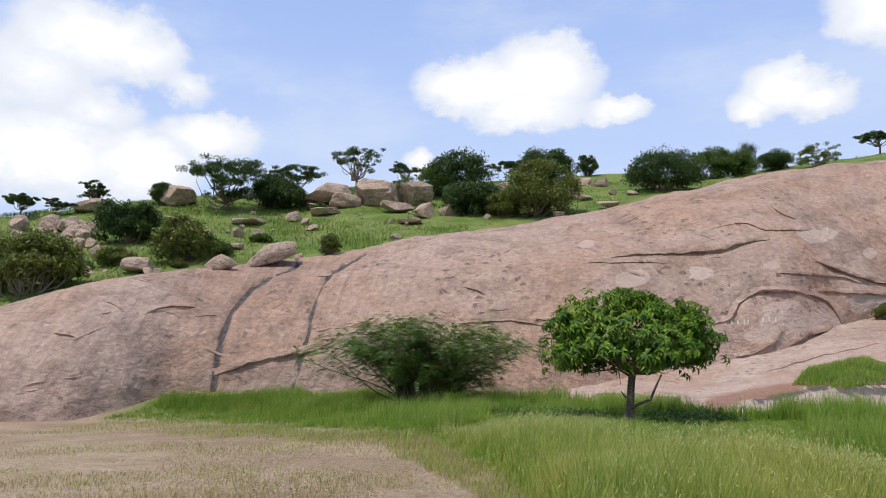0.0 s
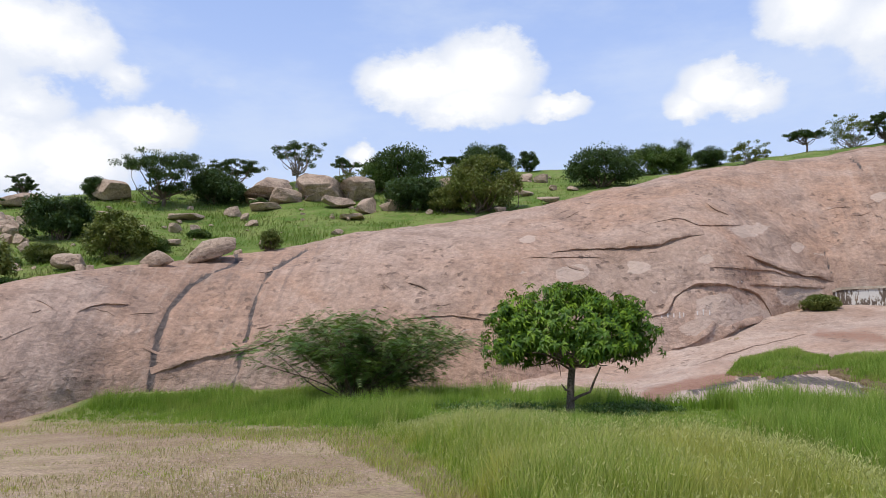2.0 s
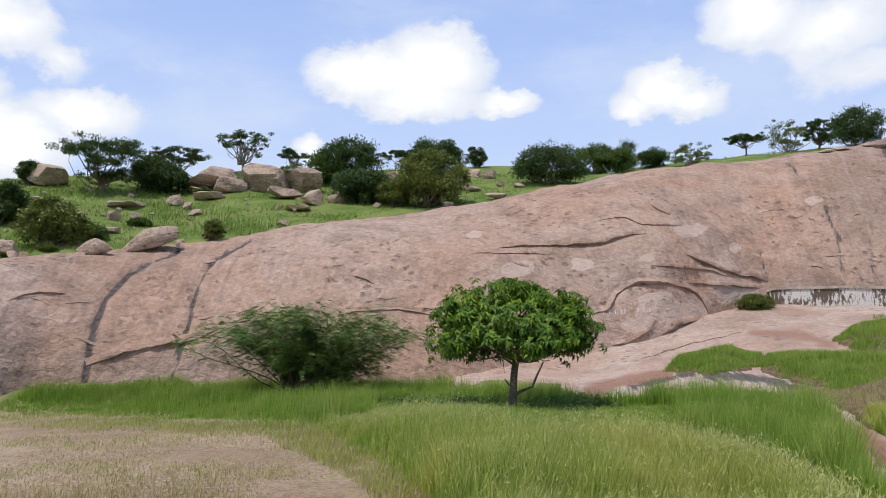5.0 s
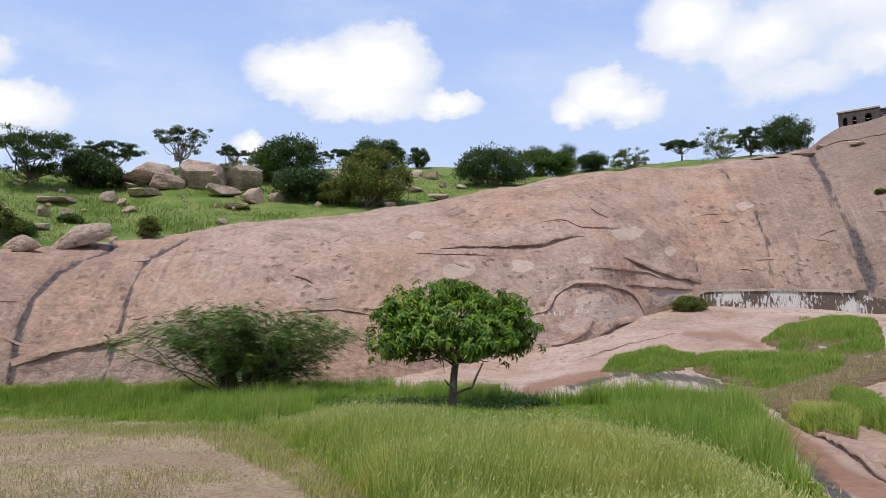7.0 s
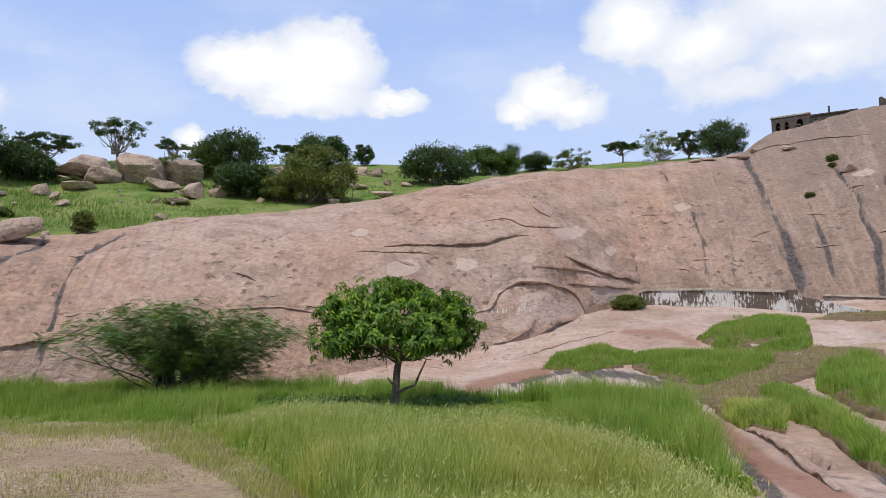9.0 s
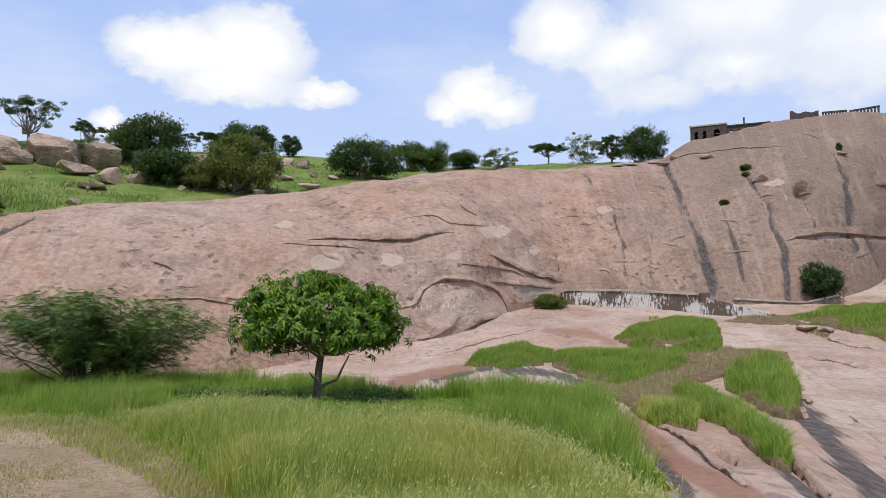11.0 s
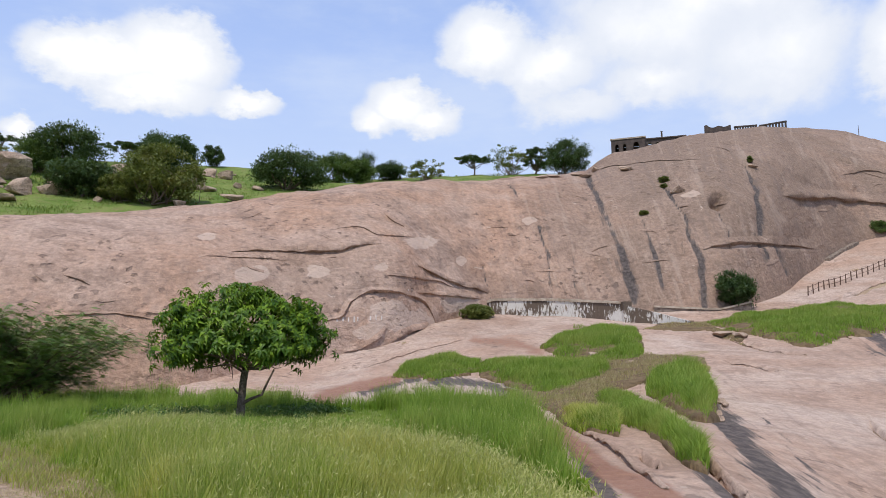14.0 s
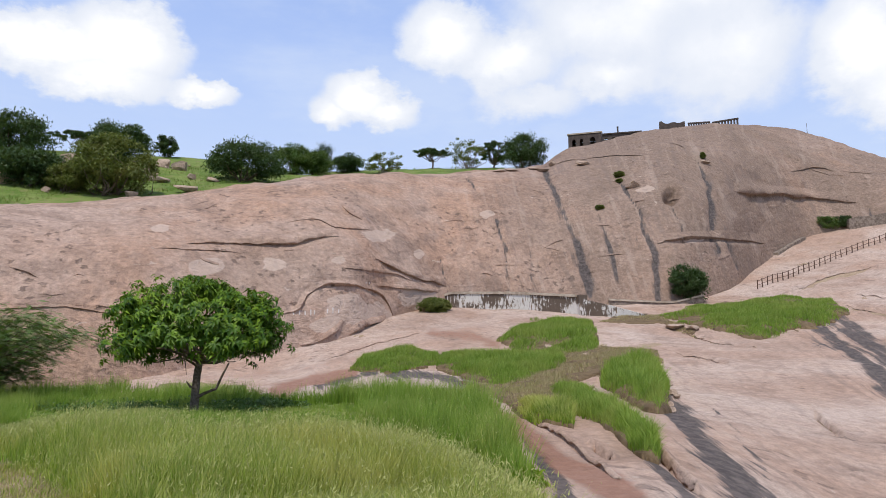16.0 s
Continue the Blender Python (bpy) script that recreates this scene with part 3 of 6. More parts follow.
def make_rock():
    az = np.concatenate([np.arange(-42, -33, 0.4), np.arange(-33, 64, 0.135), np.arange(64, 100, 0.6)])
    us = np.concatenate([np.linspace(0, 1, 290), [1.0] * 7])
    n = len(us)
    rr, zz = np.zeros((n, len(az))), np.zeros((n, len(az)))
    for i, u in enumerate(us[:290]):
        rr[i], zz[i], r1, z1 = face(az, np.full(len(az), u))
    rr[0] -= 0.4
    zz[0] -= 1.8
    # behind the crest: under the turf at the terrace, a falling dome at the summit
    summit = np.clip((az - 37.5) / 3, 0, 1) * np.clip((100 - az) / 25, 0, 1)
    for k, (dr, d0, d1) in enumerate(((1.0, .25, .05), (3, .9, .3), (6, 1.8, 1.0), (12, 3, 3), (25, 5, 8), (45, 8, 18), (80, 16, 40))):
        rr[290 + k] = r1 + dr
        zz[290 + k] = np.maximum(z1 - (d0 * (1 - summit) + d1 * summit), -4)
    A = np.broadcast_to(az, rr.shape)
    P = np.stack([rr * np.sin(np.radians(A)), rr * np.cos(np.radians(A)), zz], -1)
    du, dv = np.gradient(P, axis=0), np.gradient(P, axis=1)
    nor = np.cross(dv, du)
    nor /= np.linalg.norm(nor, axis=-1, keepdims=True) + 1e-9
    EL = np.degrees(np.arctan2(zz - EYE, rr))
    U = np.broadcast_to(us[:, None], rr.shape)
    inner = np.clip((1 - U) * 9, 0, 1) * np.clip(U * 12, 0.15, 1)
    size = np.clip(rr / 55, 0.6, 2.2) ** 0.5
    disp = size * inner * (0.42 * (1 - 0.45 * np.clip((A - 34) / 6, 0, 1)) * fractal(P / [9, 9, 6], 3, 21) + 0.10 * fractal(P / 1.6, 3, 5)) + 0.03 * fractal(P / 0.8, 3, 31) * np.clip(U * 20, 0, 1)
    wob = 0.10 * fractal(P / 2.2, 3, 44)
    near = lambda pts, m: slice(*np.searchsorted(az, (min(p[0] for p in pts) - m, max(p[0] for p in pts) + m)))
    for pts, lip, cleft, high in LEDGES:
        w = near(pts, 2.2 * high + 0.4)
        d, s, al = near_line(A[:, w], EL[:, w] + wob[:, w], pts)
        ends = np.clip(np.minimum(al, 1 - al) * 6, 0.0, 1) ** 0.7
        sd = d * s
        lipf = np.clip(sd / 0.11 + 0.5, 0, 1)
        some = np.clip(0.75 + 0.6 * lattice(P[:, w] / 3.0, 61), 0.15, 1.2)
        add = 0.8 * lip * some * lipf * lipf * (3 - 2 * lipf) * np.exp(-(np.maximum(sd, 0) / high) ** 2) - 0.12 * cleft * some * np.exp(-((sd + 0.02) / np.where(sd > -0.02, 0.06, 0.09)) ** 2)
        disp[:, w] += size[:, w] * inner[:, w] * ends * add * 0.5
    # shallow gullies under the stains
    stain = np.zeros(rr.shape)
    run_off = 0.95 + 0.3 * fractal(P / [0.6, 0.6, 3.0], 2, 9)
    ragged = 1 + 0.5 * lattice(P / 1.5, 6)
    for pts, w0, w1, k in STREAKS:
        c = near(pts, 2.0)
        d, s, al = near_line(A[:, c] + wob[:, c] * 0.9, EL[:, c], pts)
        w = (0.95 if pts[0][0] < 0 else 0.8) * (w0 + (w1 - w0) * al)
        stain[:, c] = np.maximum(stain[:, c], (0.62 * np.exp(-(d / (0.6 * w * ragged[:, c])) ** 2) + 0.4 * np.exp(-(d / (1.7 * w)) ** 2)) * k * run_off[:, c])
        disp[:, c] -= size[:, c] * inner[:, c] * 0.14 * np.exp(-(d / (w * 1.2)) ** 2) * k
    pale = np.zeros(rr.shape)
    for a, e, w, h in PALE:
        pale = np.maximum(pale, np.clip(1.25 - np.hypot((A - a + wob * 4) / w, (EL - e + wob * 3) / h), 0, 1))
    # the round hollow and its lip
    hol = np.exp(-(np.hypot((A - 47.75) / .55, (EL - 11.35) / .5)) ** 4)
    disp = disp - 1.6 * hol
    P = P + nor * disp[..., None]
    rust = np.clip(np.exp(-((A + 19) / 2.0) ** 2 - ((EL - 2.5) / 2.5) ** 2) * 0.2, 0, 1)
    me = mesh_of("rock_hill", P, grid_faces(n, len(az)), GRANITE, attrs={"stain": stain, "pale": pale, "rust": rust, "across": A + np.interp(A, [-15, 0, 15, 35], [-.5, -.35, .1, .33]) * EL, "along": EL * 2,
                                                                       "fall": np.interp(A, [-8, 2, 28, 36], [.85, .2, .3, .9]), "crust": crust_of(A, EL)})
    return az, P, tagged(new("rock_hill", me), "bare pinkish granite hill with dark run-off streaks and cracks", "rock hill")


def crust_of(a, e):
    """Brown weathering of the far dome and of the crust over the slab by the tree."""
    dome = np.clip((a - 33) / 10, 0, 1)
    belt = np.exp(-((a - 17.5) / 4.5) ** 2 - ((e - 6.0 - 0.25 * (a - 17)) / 1.9) ** 2)
    return np.maximum(1.3 * dome, 0.75 * belt)


ROCK_AZ, ROCK_P, ROCK = make_rock()
ROCK_E = np.maximum.accumulate(np.degrees(np.arctan2(ROCK_P[:290, :, 2] - EYE, np.hypot(ROCK_P[:290, :, 0], ROCK_P[:290, :, 1]))), 0)


def rock_skin(az, el):
    """A point of the big rock's face, between the knots of its mesh."""
    j = int(np.clip(np.searchsorted(ROCK_AZ, az) - 1, 0, len(ROCK_AZ) - 2))
    t = (az - ROCK_AZ[j]) / (ROCK_AZ[j + 1] - ROCK_AZ[j])
    k = np.arange(290)
    out = 0
    for c, w in ((j, 1 - t), (j + 1, t)):
        i = np.interp(el, ROCK_E[:, c], k)
        a = min(int(i), 288)
        out = out + w * (ROCK_P[a, c] + (i - a) * (ROCK_P[a + 1, c] - ROCK_P[a, c]))
    return out


def rock_skins(az, el):
    return np.array([rock_skin(a, e) for a, e in zip(az, el)])


def make_ledge(pts, lip, high, seed, skin, mat, parent):
    """An exfoliation sheet of the rock with a broken, overhanging lower edge along a line."""
    pts = np.array(pts, float)
    cum = np.concatenate([[0], np.cumsum(np.hypot(*np.diff(pts, axis=0).T))])
    n = max(int(cum[-1] / 0.07), 9)
    q = np.linspace(0, cum[-1], n)
    line = np.column_stack([mono(*zip(cum, pts[:, 0]))(q), mono(*zip(cum, pts[:, 1]))(q)]) if len(pts) > 2 else np.column_stack([np.interp(q, cum, pts[:, c]) for c in (0, 1)])
    w = np.column_stack([q * 1.6, q * 0 + seed, q * 0])
    line[:, 1] += 0.06 * fractal(w * .8, 5, seed)
    d = np.gradient(line, axis=0)
    d /= np.hypot(d[:, 0], d[:, 1])[:, None]
    up = np.column_stack([-d[:, 1], d[:, 0]]) * np.where(d[:, :1] < 0, -1, 1)
    ends = np.clip(np.minimum(q, cum[-1] - q) / (0.22 * cum[-1]), 0, 1) ** 0.8
    thick = lip * ends * np.clip(0.8 + 0.4 * fractal(w * 0.5, 4, seed + 9), 0.1, 1.3)
    rows = []
    for s, k in ((1.0, -.1), (.7, .22), (.42, .55), (.2, .82), (.06, .98), (0.0, 1.0), (.02, .72), (.1, -.6)):
        b = line + up * s * high
        p0 = skin(b[:, 0], b[:, 1])
        nrm = np.cross(skin(b[:, 0] + .25, b[:, 1]) - skin(b[:, 0] - .25, b[:, 1]), skin(b[:, 0], b[:, 1] + .2) - skin(b[:, 0], b[:, 1] - .2))
        nrm /= np.linalg.norm(nrm, axis=1)[:, None] + 1e-9
        rows.append(p0 + nrm * (thick * k if k > 0 else thick * k - .05)[:, None])
    P = np.array(rows)
    A = np.broadcast_to(line[:, 0], P.shape[:2])
    E = np.broadcast_to(line[:, 1], P.shape[:2])
    part("ledge", mesh_of("ledge", P[:, :], grid_faces(len(rows), n)[:, ::-1], mat, attrs={"across": A + .2 * E, "along": E * 2, "fall": 0 * A + .2, "crust": crust_of(A, E) * (mat is GRANITE)}), parent)


for k, (pts, lip, cleft, high) in enumerate(LEDGES):
    make_ledge(pts, min(max(abs(lip) * .5, .045), .26) * (1.3 if pts[0][0] > 36 else 1), high, k, rock_skins, GRANITE, ROCK)


def rock_at(az, el):
    """Where the big rock's face is met at a bearing and height angle, and the way out of it."""
    j = int(np.clip(np.searchsorted(ROCK_AZ, az), 1, len(ROCK_AZ) - 2))
    col = ROCK_P[:290, j]
    e = np.degrees(np.arctan2(col[:, 2] - EYE, np.hypot(col[:, 0], col[:, 1])))
    i = int(np.argmax(e >= el)) if (e >= el).any() else int(e.argmax())
    i = min(max(i, 2), 286)
    nrm = np.cross(ROCK_P[i, j + 1] - ROCK_P[i, j - 1], ROCK_P[i + 2, j] - ROCK_P[i - 2, j])
    return Vector(col[i]), Vector(nrm).normalized()


# ------------------------------------------------------------------ bare rock apron
SLAB = [(8.6, -2.25), (11.5, -1.9), (16, -2.05), (19, -2.95), (22, -2.95), (24, -2.3), (28, -2.2), (32.2, -2.5), (34.3, -3.9), (36.2, -6.9), (37.2, -9.9), (38, -14), (39, -24),
        (100, -24), (100, 12), (50, 12), (30, 6), (22, 2.5), (14.5, 0.2), (9.2, -1.4)]
APRON_STAINS = [([(46.8, -3.2), (48.9, -6.2), (51.4, -9.4), (54, -14)], .6, 1.7, 1), ([(56.4, 1.9), (58.6, -.1), (60.6, -2.4), (63, -6)], .5, 1.2, .75), ([(37.0, -6.4), (39.4, -9.9), (41.6, -14)], .4, 1.2, .95), ([(57.6, 2.3), (60, .2), (63, -3)], .6, 1.3, .8), ([(44.2, -6.2), (46.3, -8.4), (48.6, -11)], .2, .6, .8), ([(49.5, -3.6), (51, -5.4), (53, -8)], .12, .3, .55),
                ([(40.6, -2.6), (44.6, -6.7), (47.2, -9.7)], .15, .35, .7), ([(21.7, -2.35), (24.1, -1.7), (26, -1.2)], .35, .25, .8), ([(27.2, -1.4), (31, -1.85), (34, -2.4)], .5, .35, .8),
                ([(57.5, 2.7), (59.5, 1.2), (62, -1)], .2, .5, .6), ([(45.4, -1), (46.8, -2.2)], .12, .2, .6), ([(52, -7), (53.5, -10)], .2, .5, .4), ([(54.5, 1.6), (57, 0.2)], .1, .2, .5)]
APRON_RUST = [([(33.9, -3.5), (36.4, -5.5), (39.5, -8.2), (43, -9.8), (47, -13)], .4, 1.4, 1), ([(24.4, -1.2), (21.5, -1.75), (18.8, -2.7)], .45, .6, .95), ([(30, 1.6), (33, 1.2), (35, .6)], .6, .5, .55),
              ([(12, -1.6), (20, -1.2), (28, .6)], .3, .5, .4)]
APRON_CRACKS = [([(55.3, 4.1), (57.6, 5.1), (59.3, 5.4), (60.3, 5.65)], .25), ([(47.5, -.2), (49.5, -.5), (51, -1)], .12), ([(44.5, -5.3), (46.5, -7.8), (48.4, -9.8)], .35), ([(58.3, 3.1), (60.5, 2.5), (63, 1.9)], .2),
                ([(41.6, -6.9), (42.9, -7.6)], .25), ([(36.5, -4.4), (39.8, -6.5), (43.5, -9.4)], .12), ([(46.8, 1.9), (49.5, 1.0), (52.5, .2)], .12), ([(22, -.4), (26, .9), (30, 1.8)], .06),
                ([(42, -3), (45, -6), (48.5, -9.8)], .2), ([(59, 3.7), (61.5, 3.5)], .12), ([(56, -4), (57.6, -5.6)], .15)]


def apron_lift(A, EL, P):
    """Height of the apron's skin over the ground."""
    d = inside(A, EL, SLAB)
    R = np.hypot(P[..., 0], P[..., 1])
    Q = P * [1, 1, 0]
    wob = 0.12 * fractal(Q / 1.1, 3, 3)
    lift = -0.35 + 0.47 * np.clip((d + wob * 1.5) / 0.35 + 0.4, 0, 1)
    relief = 0.07 * fractal(Q / 4.5, 3, 12) + 0.02 * fractal(Q / 0.7, 3, 15)
    s = A * 0.8 + EL * 1.1
    for pts, dep in APRON_CRACKS:
        dd, sd, al = near_line(A, EL + wob * 0.7, pts)
        dd = dd * sd
        relief = relief - 0.8 * dep * np.exp(-(dd / 0.13) ** 2) * np.clip(np.minimum(al, 1 - al) * 6, 0, 1) + dep * 0.4 * np.exp(-(np.maximum(dd, 0) / 0.4) ** 2) * np.clip(dd / .1, 0, 1)
    return lift + relief * np.clip(R / 15, 0.5, 1.4), wob, s


def apron_at(az, el):
    p = ground_at(az, el)
    p[..., 2] += np.maximum(apron_lift(np.asarray(az, float), np.asarray(el, float), p)[0], 0)
    return p


def make_apron():
    az = np.concatenate([np.arange(8, 64, 0.15), np.arange(64, 100, 0.8)])
    ef = foot_el(az)
    rows = [np.full(len(az), e) for e in np.linspace(-24, -12, 24)[:-1]] + [-12 + (ef + 12.05) * s for s in np.linspace(0, 1, 200)]
    EL = np.stack(rows)
    A = np.broadcast_to(az, EL.shape)
    P = ground_at(A, EL)
    up, wob, s = apron_lift(A, EL, P)
    P[..., 2] += up
    stain, rust = np.zeros(EL.shape), np.zeros(EL.shape)
    for group, arr in ((APRON_STAINS, stain), (APRON_RUST, rust)):
        for pts, w0, w1, k in group:
            dd, _, al = near_line(A + wob * 2, EL + wob, pts)
            arr[...] = np.maximum(arr, k * (0.65 * np.exp(-(dd / (0.75 * (w0 + (w1 - w0) * al))) ** 2) + 0.45 * np.exp(-(dd / (1.5 * (w0 + (w1 - w0) * al))) ** 2)))
    wet = np.zeros(EL.shape)
    for pts, w0, w1, k in APRON_STAINS:
        dd, _, al = near_line(A, EL, pts)
        wet = np.maximum(wet, k * np.exp(-(dd / (3.0 * (w0 + (w1 - w0) * al))) ** 2))
    fall = 0.15 + 0.75 * wet + 0.2 * np.clip((A - 34) / 9, 0, 1) * np.clip((3.5 - EL) / 6, 0, 1)
    me = mesh_of("rock_apron", P, grid_faces(len(rows), len(az)), SLAB_ROCK, attrs={"stain": stain, "pale": 0 * fall, "rust": rust, "across": s + 0.4 * wob, "along": A - EL, "fall": fall})
    ob = tagged(new("rock_apron", me), "pale pink granite sheet with dark water stains", "rock slab")
    for k, (pts, dep) in enumerate(APRON_CRACKS):
        make_ledge(pts, .03 + .16 * dep, .3, 40 + k, apron_at, SLAB_ROCK, ob)


make_apron()

# ------------------------------------------------------------------ grass
def blades(name, roots, height, width, mat, lean=0.35, seed=1, bow=0.0):
    """One mesh of bent grass blades."""
    g = np.random.default_rng(seed)
    n = len(roots)
    h = height * g.uniform(0.65, 1.2, n)
    a, b = g.uniform(0, 2 * np.pi, n), g.uniform(0, 2 * np.pi, n)
    side = np.stack([np.cos(a), np.sin(a), np.zeros(n)], -1) * (width * g.uniform(0.6, 1.3, n))[:, None] / 2
    tip = np.stack([np.cos(b), np.sin(b), np.zeros(n)], -1) * (h * lean * g.uniform(0.2, 1.3, n))[:, None] + np.array([0.06, -0.02, 0]) * h[:, None] + bow
    up = np.stack([np.zeros(n), np.zeros(n), h], -1)
    low, mid, top = roots - [0, 0, 0.03], roots + up * 0.55 + tip * 0.3, roots + up + tip
    v = np.stack([low - side, low + side, mid + side * 0.8, mid - side * 0.8, top], 1)
    i = np.arange(n)[:, None] * 5
    tip_of = np.broadcast_to([0, 0, .55, .55, 1.0], (n, 5))
    quads = mesh_of(name, v, np.concatenate([i + [0, 1, 2], i + [0, 2, 3], i + [3, 2, 4]], 0), mat, attrs={"tip": tip_of})
    return quads, top


def scatter(n, poly, seed, weight=1.0, base=ground_at, lift=0.0, patch=0.0):
    """Roots inside an outline."""
    g = np.random.default_rng(seed)
    q = np.array(poly)
    out = []
    while sum(map(len, out)) < n:
        az, el = g.uniform(q[:, 0].min(), q[:, 0].max(), n), g.uniform(q[:, 1].min(), q[:, 1].max(), n)
        p = base(az, el)
        r = np.hypot(p[:, 0], p[:, 1])
        edge = inside(az, el, poly) + 0.25 * lattice(p * 0.9, 4)
        keep = (edge > 0) & (g.uniform(0, 1, n) < np.clip((r / 26) ** weight, 0, 1))
        if patch:
            keep &= lattice(p * 0.55, seed) + 0.6 * lattice(p * 1.7, seed + 3) > patch
        out.append(np.concatenate([p[keep] + [0, 0, lift], az[keep, None], el[keep, None], edge[keep, None]], 1))
    return np.concatenate(out)[:n]


MEADOW = [(-21.5, -3.1), (-19, -2.3), (-9, -2.05), (0.7, -2.15), (9.2, -2.5), (11.3, -2.5), (16, -2.75), (19, -3.2), (22, -3.35), (23.8, -3.0), (27.5, -2.85), (32.2, -3.2), (34.2, -4.6), (35.9, -7.4),
          (37.0, -9.9), (38, -16)] + RIM[::-1]
# height angle of the near bank's crest by bearing
bank_el = mono((-14, -4.4), (-5, -4.7), (-2.3, -4.85), (2, -4.4), (4.5, -3.9), (7, -3.6), (9.7, -3.5), (14.9, -3.85), (20.4, -4.2), (24.4, -4.8), (27.7, -5.5), (31, -6.45), (34.2, -8.1), (36.4, -9.6))


def make_meadow():
    g = np.random.default_rng(15)
    tuft = scatter(19500, MEADOW, 11, 1.15)
    many = 11
    p = np.repeat(tuft, many, 0)
    which = np.repeat(g.normal(size=(len(tuft), 2)) * 0.13, many, 0)
    spread = g.normal(size=(len(p), 2)) * np.repeat(g.uniform(0.03, 0.09, len(tuft)), many)[:, None]
    p[:, :2] += spread
    vigour = np.repeat(g.uniform(0.68, 1.16, len(tuft)), many)
    az, el = p[:, 3], p[:, 4]
    r = np.hypot(p[:, 0], p[:, 1])
    crest = bank_el(az) + 0.22 * fractal(p[:, :3] * [0.45, 0.45, 0], 3, 71)
    mixed = az + 7 * (np.random.default_rng(4).uniform(0, 1, len(az)) - 0.5) + 2.5 * lattice(p[:, :3] * 0.5, 5)
    front = np.where(mixed > -9, crest - 0.35 - el, -1)
    lump = np.clip(1 + 0.6 * fractal(p[:, :3] * [0.55, 0.55, 0], 3, 6), 0.35, 1.7) * vigour
    tree_gap = np.exp(-((az - 14.6) / 5.0) ** 2 - ((el + 3.6) / 0.32) ** 2)
    h = np.where((front > 0) & (az > -2), 0.5, 0.52)
    rim, _, _ = near_line(az, el, RIM)
    h = h * np.clip(0.2 + rim / 1.5, 0.2, 1) * np.clip(0.6 + p[:, 5] / 0.3, 0.6, 1) * lump * (1 - 0.72 * tree_gap)
    right = np.clip((az - 24) / 4, 0, 1) * np.clip((el + 7.5) / 2, 0, 1)
    h = h * (1 + 0.2 * right)
    # the sward thins out towards the tree
    cap = EYE + r * np.tan(np.radians(crest)) - p[:, 2]
    h = np.where(((front > 0) & (az > 1)) | ((az > 3) & (az < 25) & (el < -3.4)), np.minimum(h, np.maximum(cap, 0.1) * (0.45 + 0.55 * vigour)), h)
    pick = (front > 0.05 * lattice(p[:, :3] * 2, 8)) & (fractal(p[:, :3] * [0.33, 0.33, 0], 3, 27) + 0.5 * (vigour - 0.9) < 0.6)
    for name, m, mat, label, w in (("tall_grass", pick, GRASS_TALL, "tall yellow-green meadow grass in seed", 0.011), ("deep_grass", ~pick, GRASS_DEEP, "lush deep green grass below the granite hill", 0.013)):
        bow = np.column_stack([which[m] + spread[m] * 1.2, 0 * h[m]]) * h[m, None]
        me, top = blades(name, p[m, :3], h[m], w, mat, 0.2, 5, bow)
        tagged(new(name, me), label, "grass", kind="stuff")
        g = np.random.default_rng(9)
        top_el = np.degrees(np.arctan2(top[:, 2] - EYE, np.hypot(top[:, 0], top[:, 1])))
        ripe = np.clip(1 - (bank_el(az[m]) - top_el) / 1.6, 0.2, 1) * 0.85 if name == "tall_grass" else 0.03
        s = top[g.uniform(0, 1, len(top)) < ripe]
        d = np.stack([g.uniform(-.5, .8, len(s)), g.uniform(-.6, .6, len(s)), g.uniform(0.1, 1.0, len(s))], -1)
        d /= np.linalg.norm(d, axis=1)[:, None]
        c = np.cross(d, g.normal(size=d.shape))
        c /= np.linalg.norm(c, axis=1)[:, None]
        L, wd = g.uniform(0.03, 0.065, len(s))[:, None], 0.0055
        v = np.stack([s - d * L * .3, s + c * wd, s + d * L, s - c * wd], 1)
        tagged(new("seed_heads", mesh_of("seed_heads", v, np.arange(len(s) * 4).reshape(-1, 4), GRASS_SEED)), "pale straw seed heads over the meadow grass", "grass", kind="stuff")
    # ragged border of low tufts between meadow and bare earth
    rim_band = [(a + .5, e + .25) for a, e in RIM] + [(a - 3.0, e - .75) for a, e in RIM[::-1]]
    q = scatter(26000, rim_band, 41, 1.0)
    q = q[np.random.default_rng(1).uniform(0, 1, len(q)) < np.clip(0.15 + q[:, 5] / 0.5, 0, 1)]
    for name, m, mat, label in (("border_grass", slice(0, 9000), GRASS_TALL, "low ragged green tufts along the meadow's rim"), ("withered_grass", slice(9000, None), GRASS_DRY, "withered straw tufts along the meadow's rim")):
        me, _ = blades(name, q[m, :3], 0.1 + 0.12 * np.clip(lattice(q[m, :3] * 1.1, 5), 0, 1), 0.011, mat, 0.6, 8)
        tagged(new(name, me), label, "grass", kind="stuff")
    # thin dry turf on the open earth
    dry = [(-40, -16), (-34, -3.5)] + RIM
    q = scatter(50000, dry, 21, 0.6)
    me, _ = blades("dry_turf", q[:, :3], 0.035 + 0.05 * np.clip(lattice(q[:, :3] * 0.8, 2), 0, 1), 0.011, GRASS_DRY, 1.5, 3)
    tagged(new("dry_turf", me), "sparse straw-coloured turf on dry earth", "grass", kind="stuff")
    q = scatter(12000, dry, 22, 1.0, patch=-0.1)
    me, _ = blades("green_turf", q[:, :3], 0.03 + 0.05 * np.clip(lattice(q[:, :3] * 0.55, 22), 0, 1), 0.012, GRASS_TALL, 1.0, 4)
    tagged(new("green_turf", me), "short green turf growing in dry earth", "grass", kind="stuff")
    q = scatter(2600, dry, 23, 0.9, patch=0.1)
    g = np.random.default_rng(2)
    k = g.uniform(0.008, 0.03, len(q))[:, None, None]
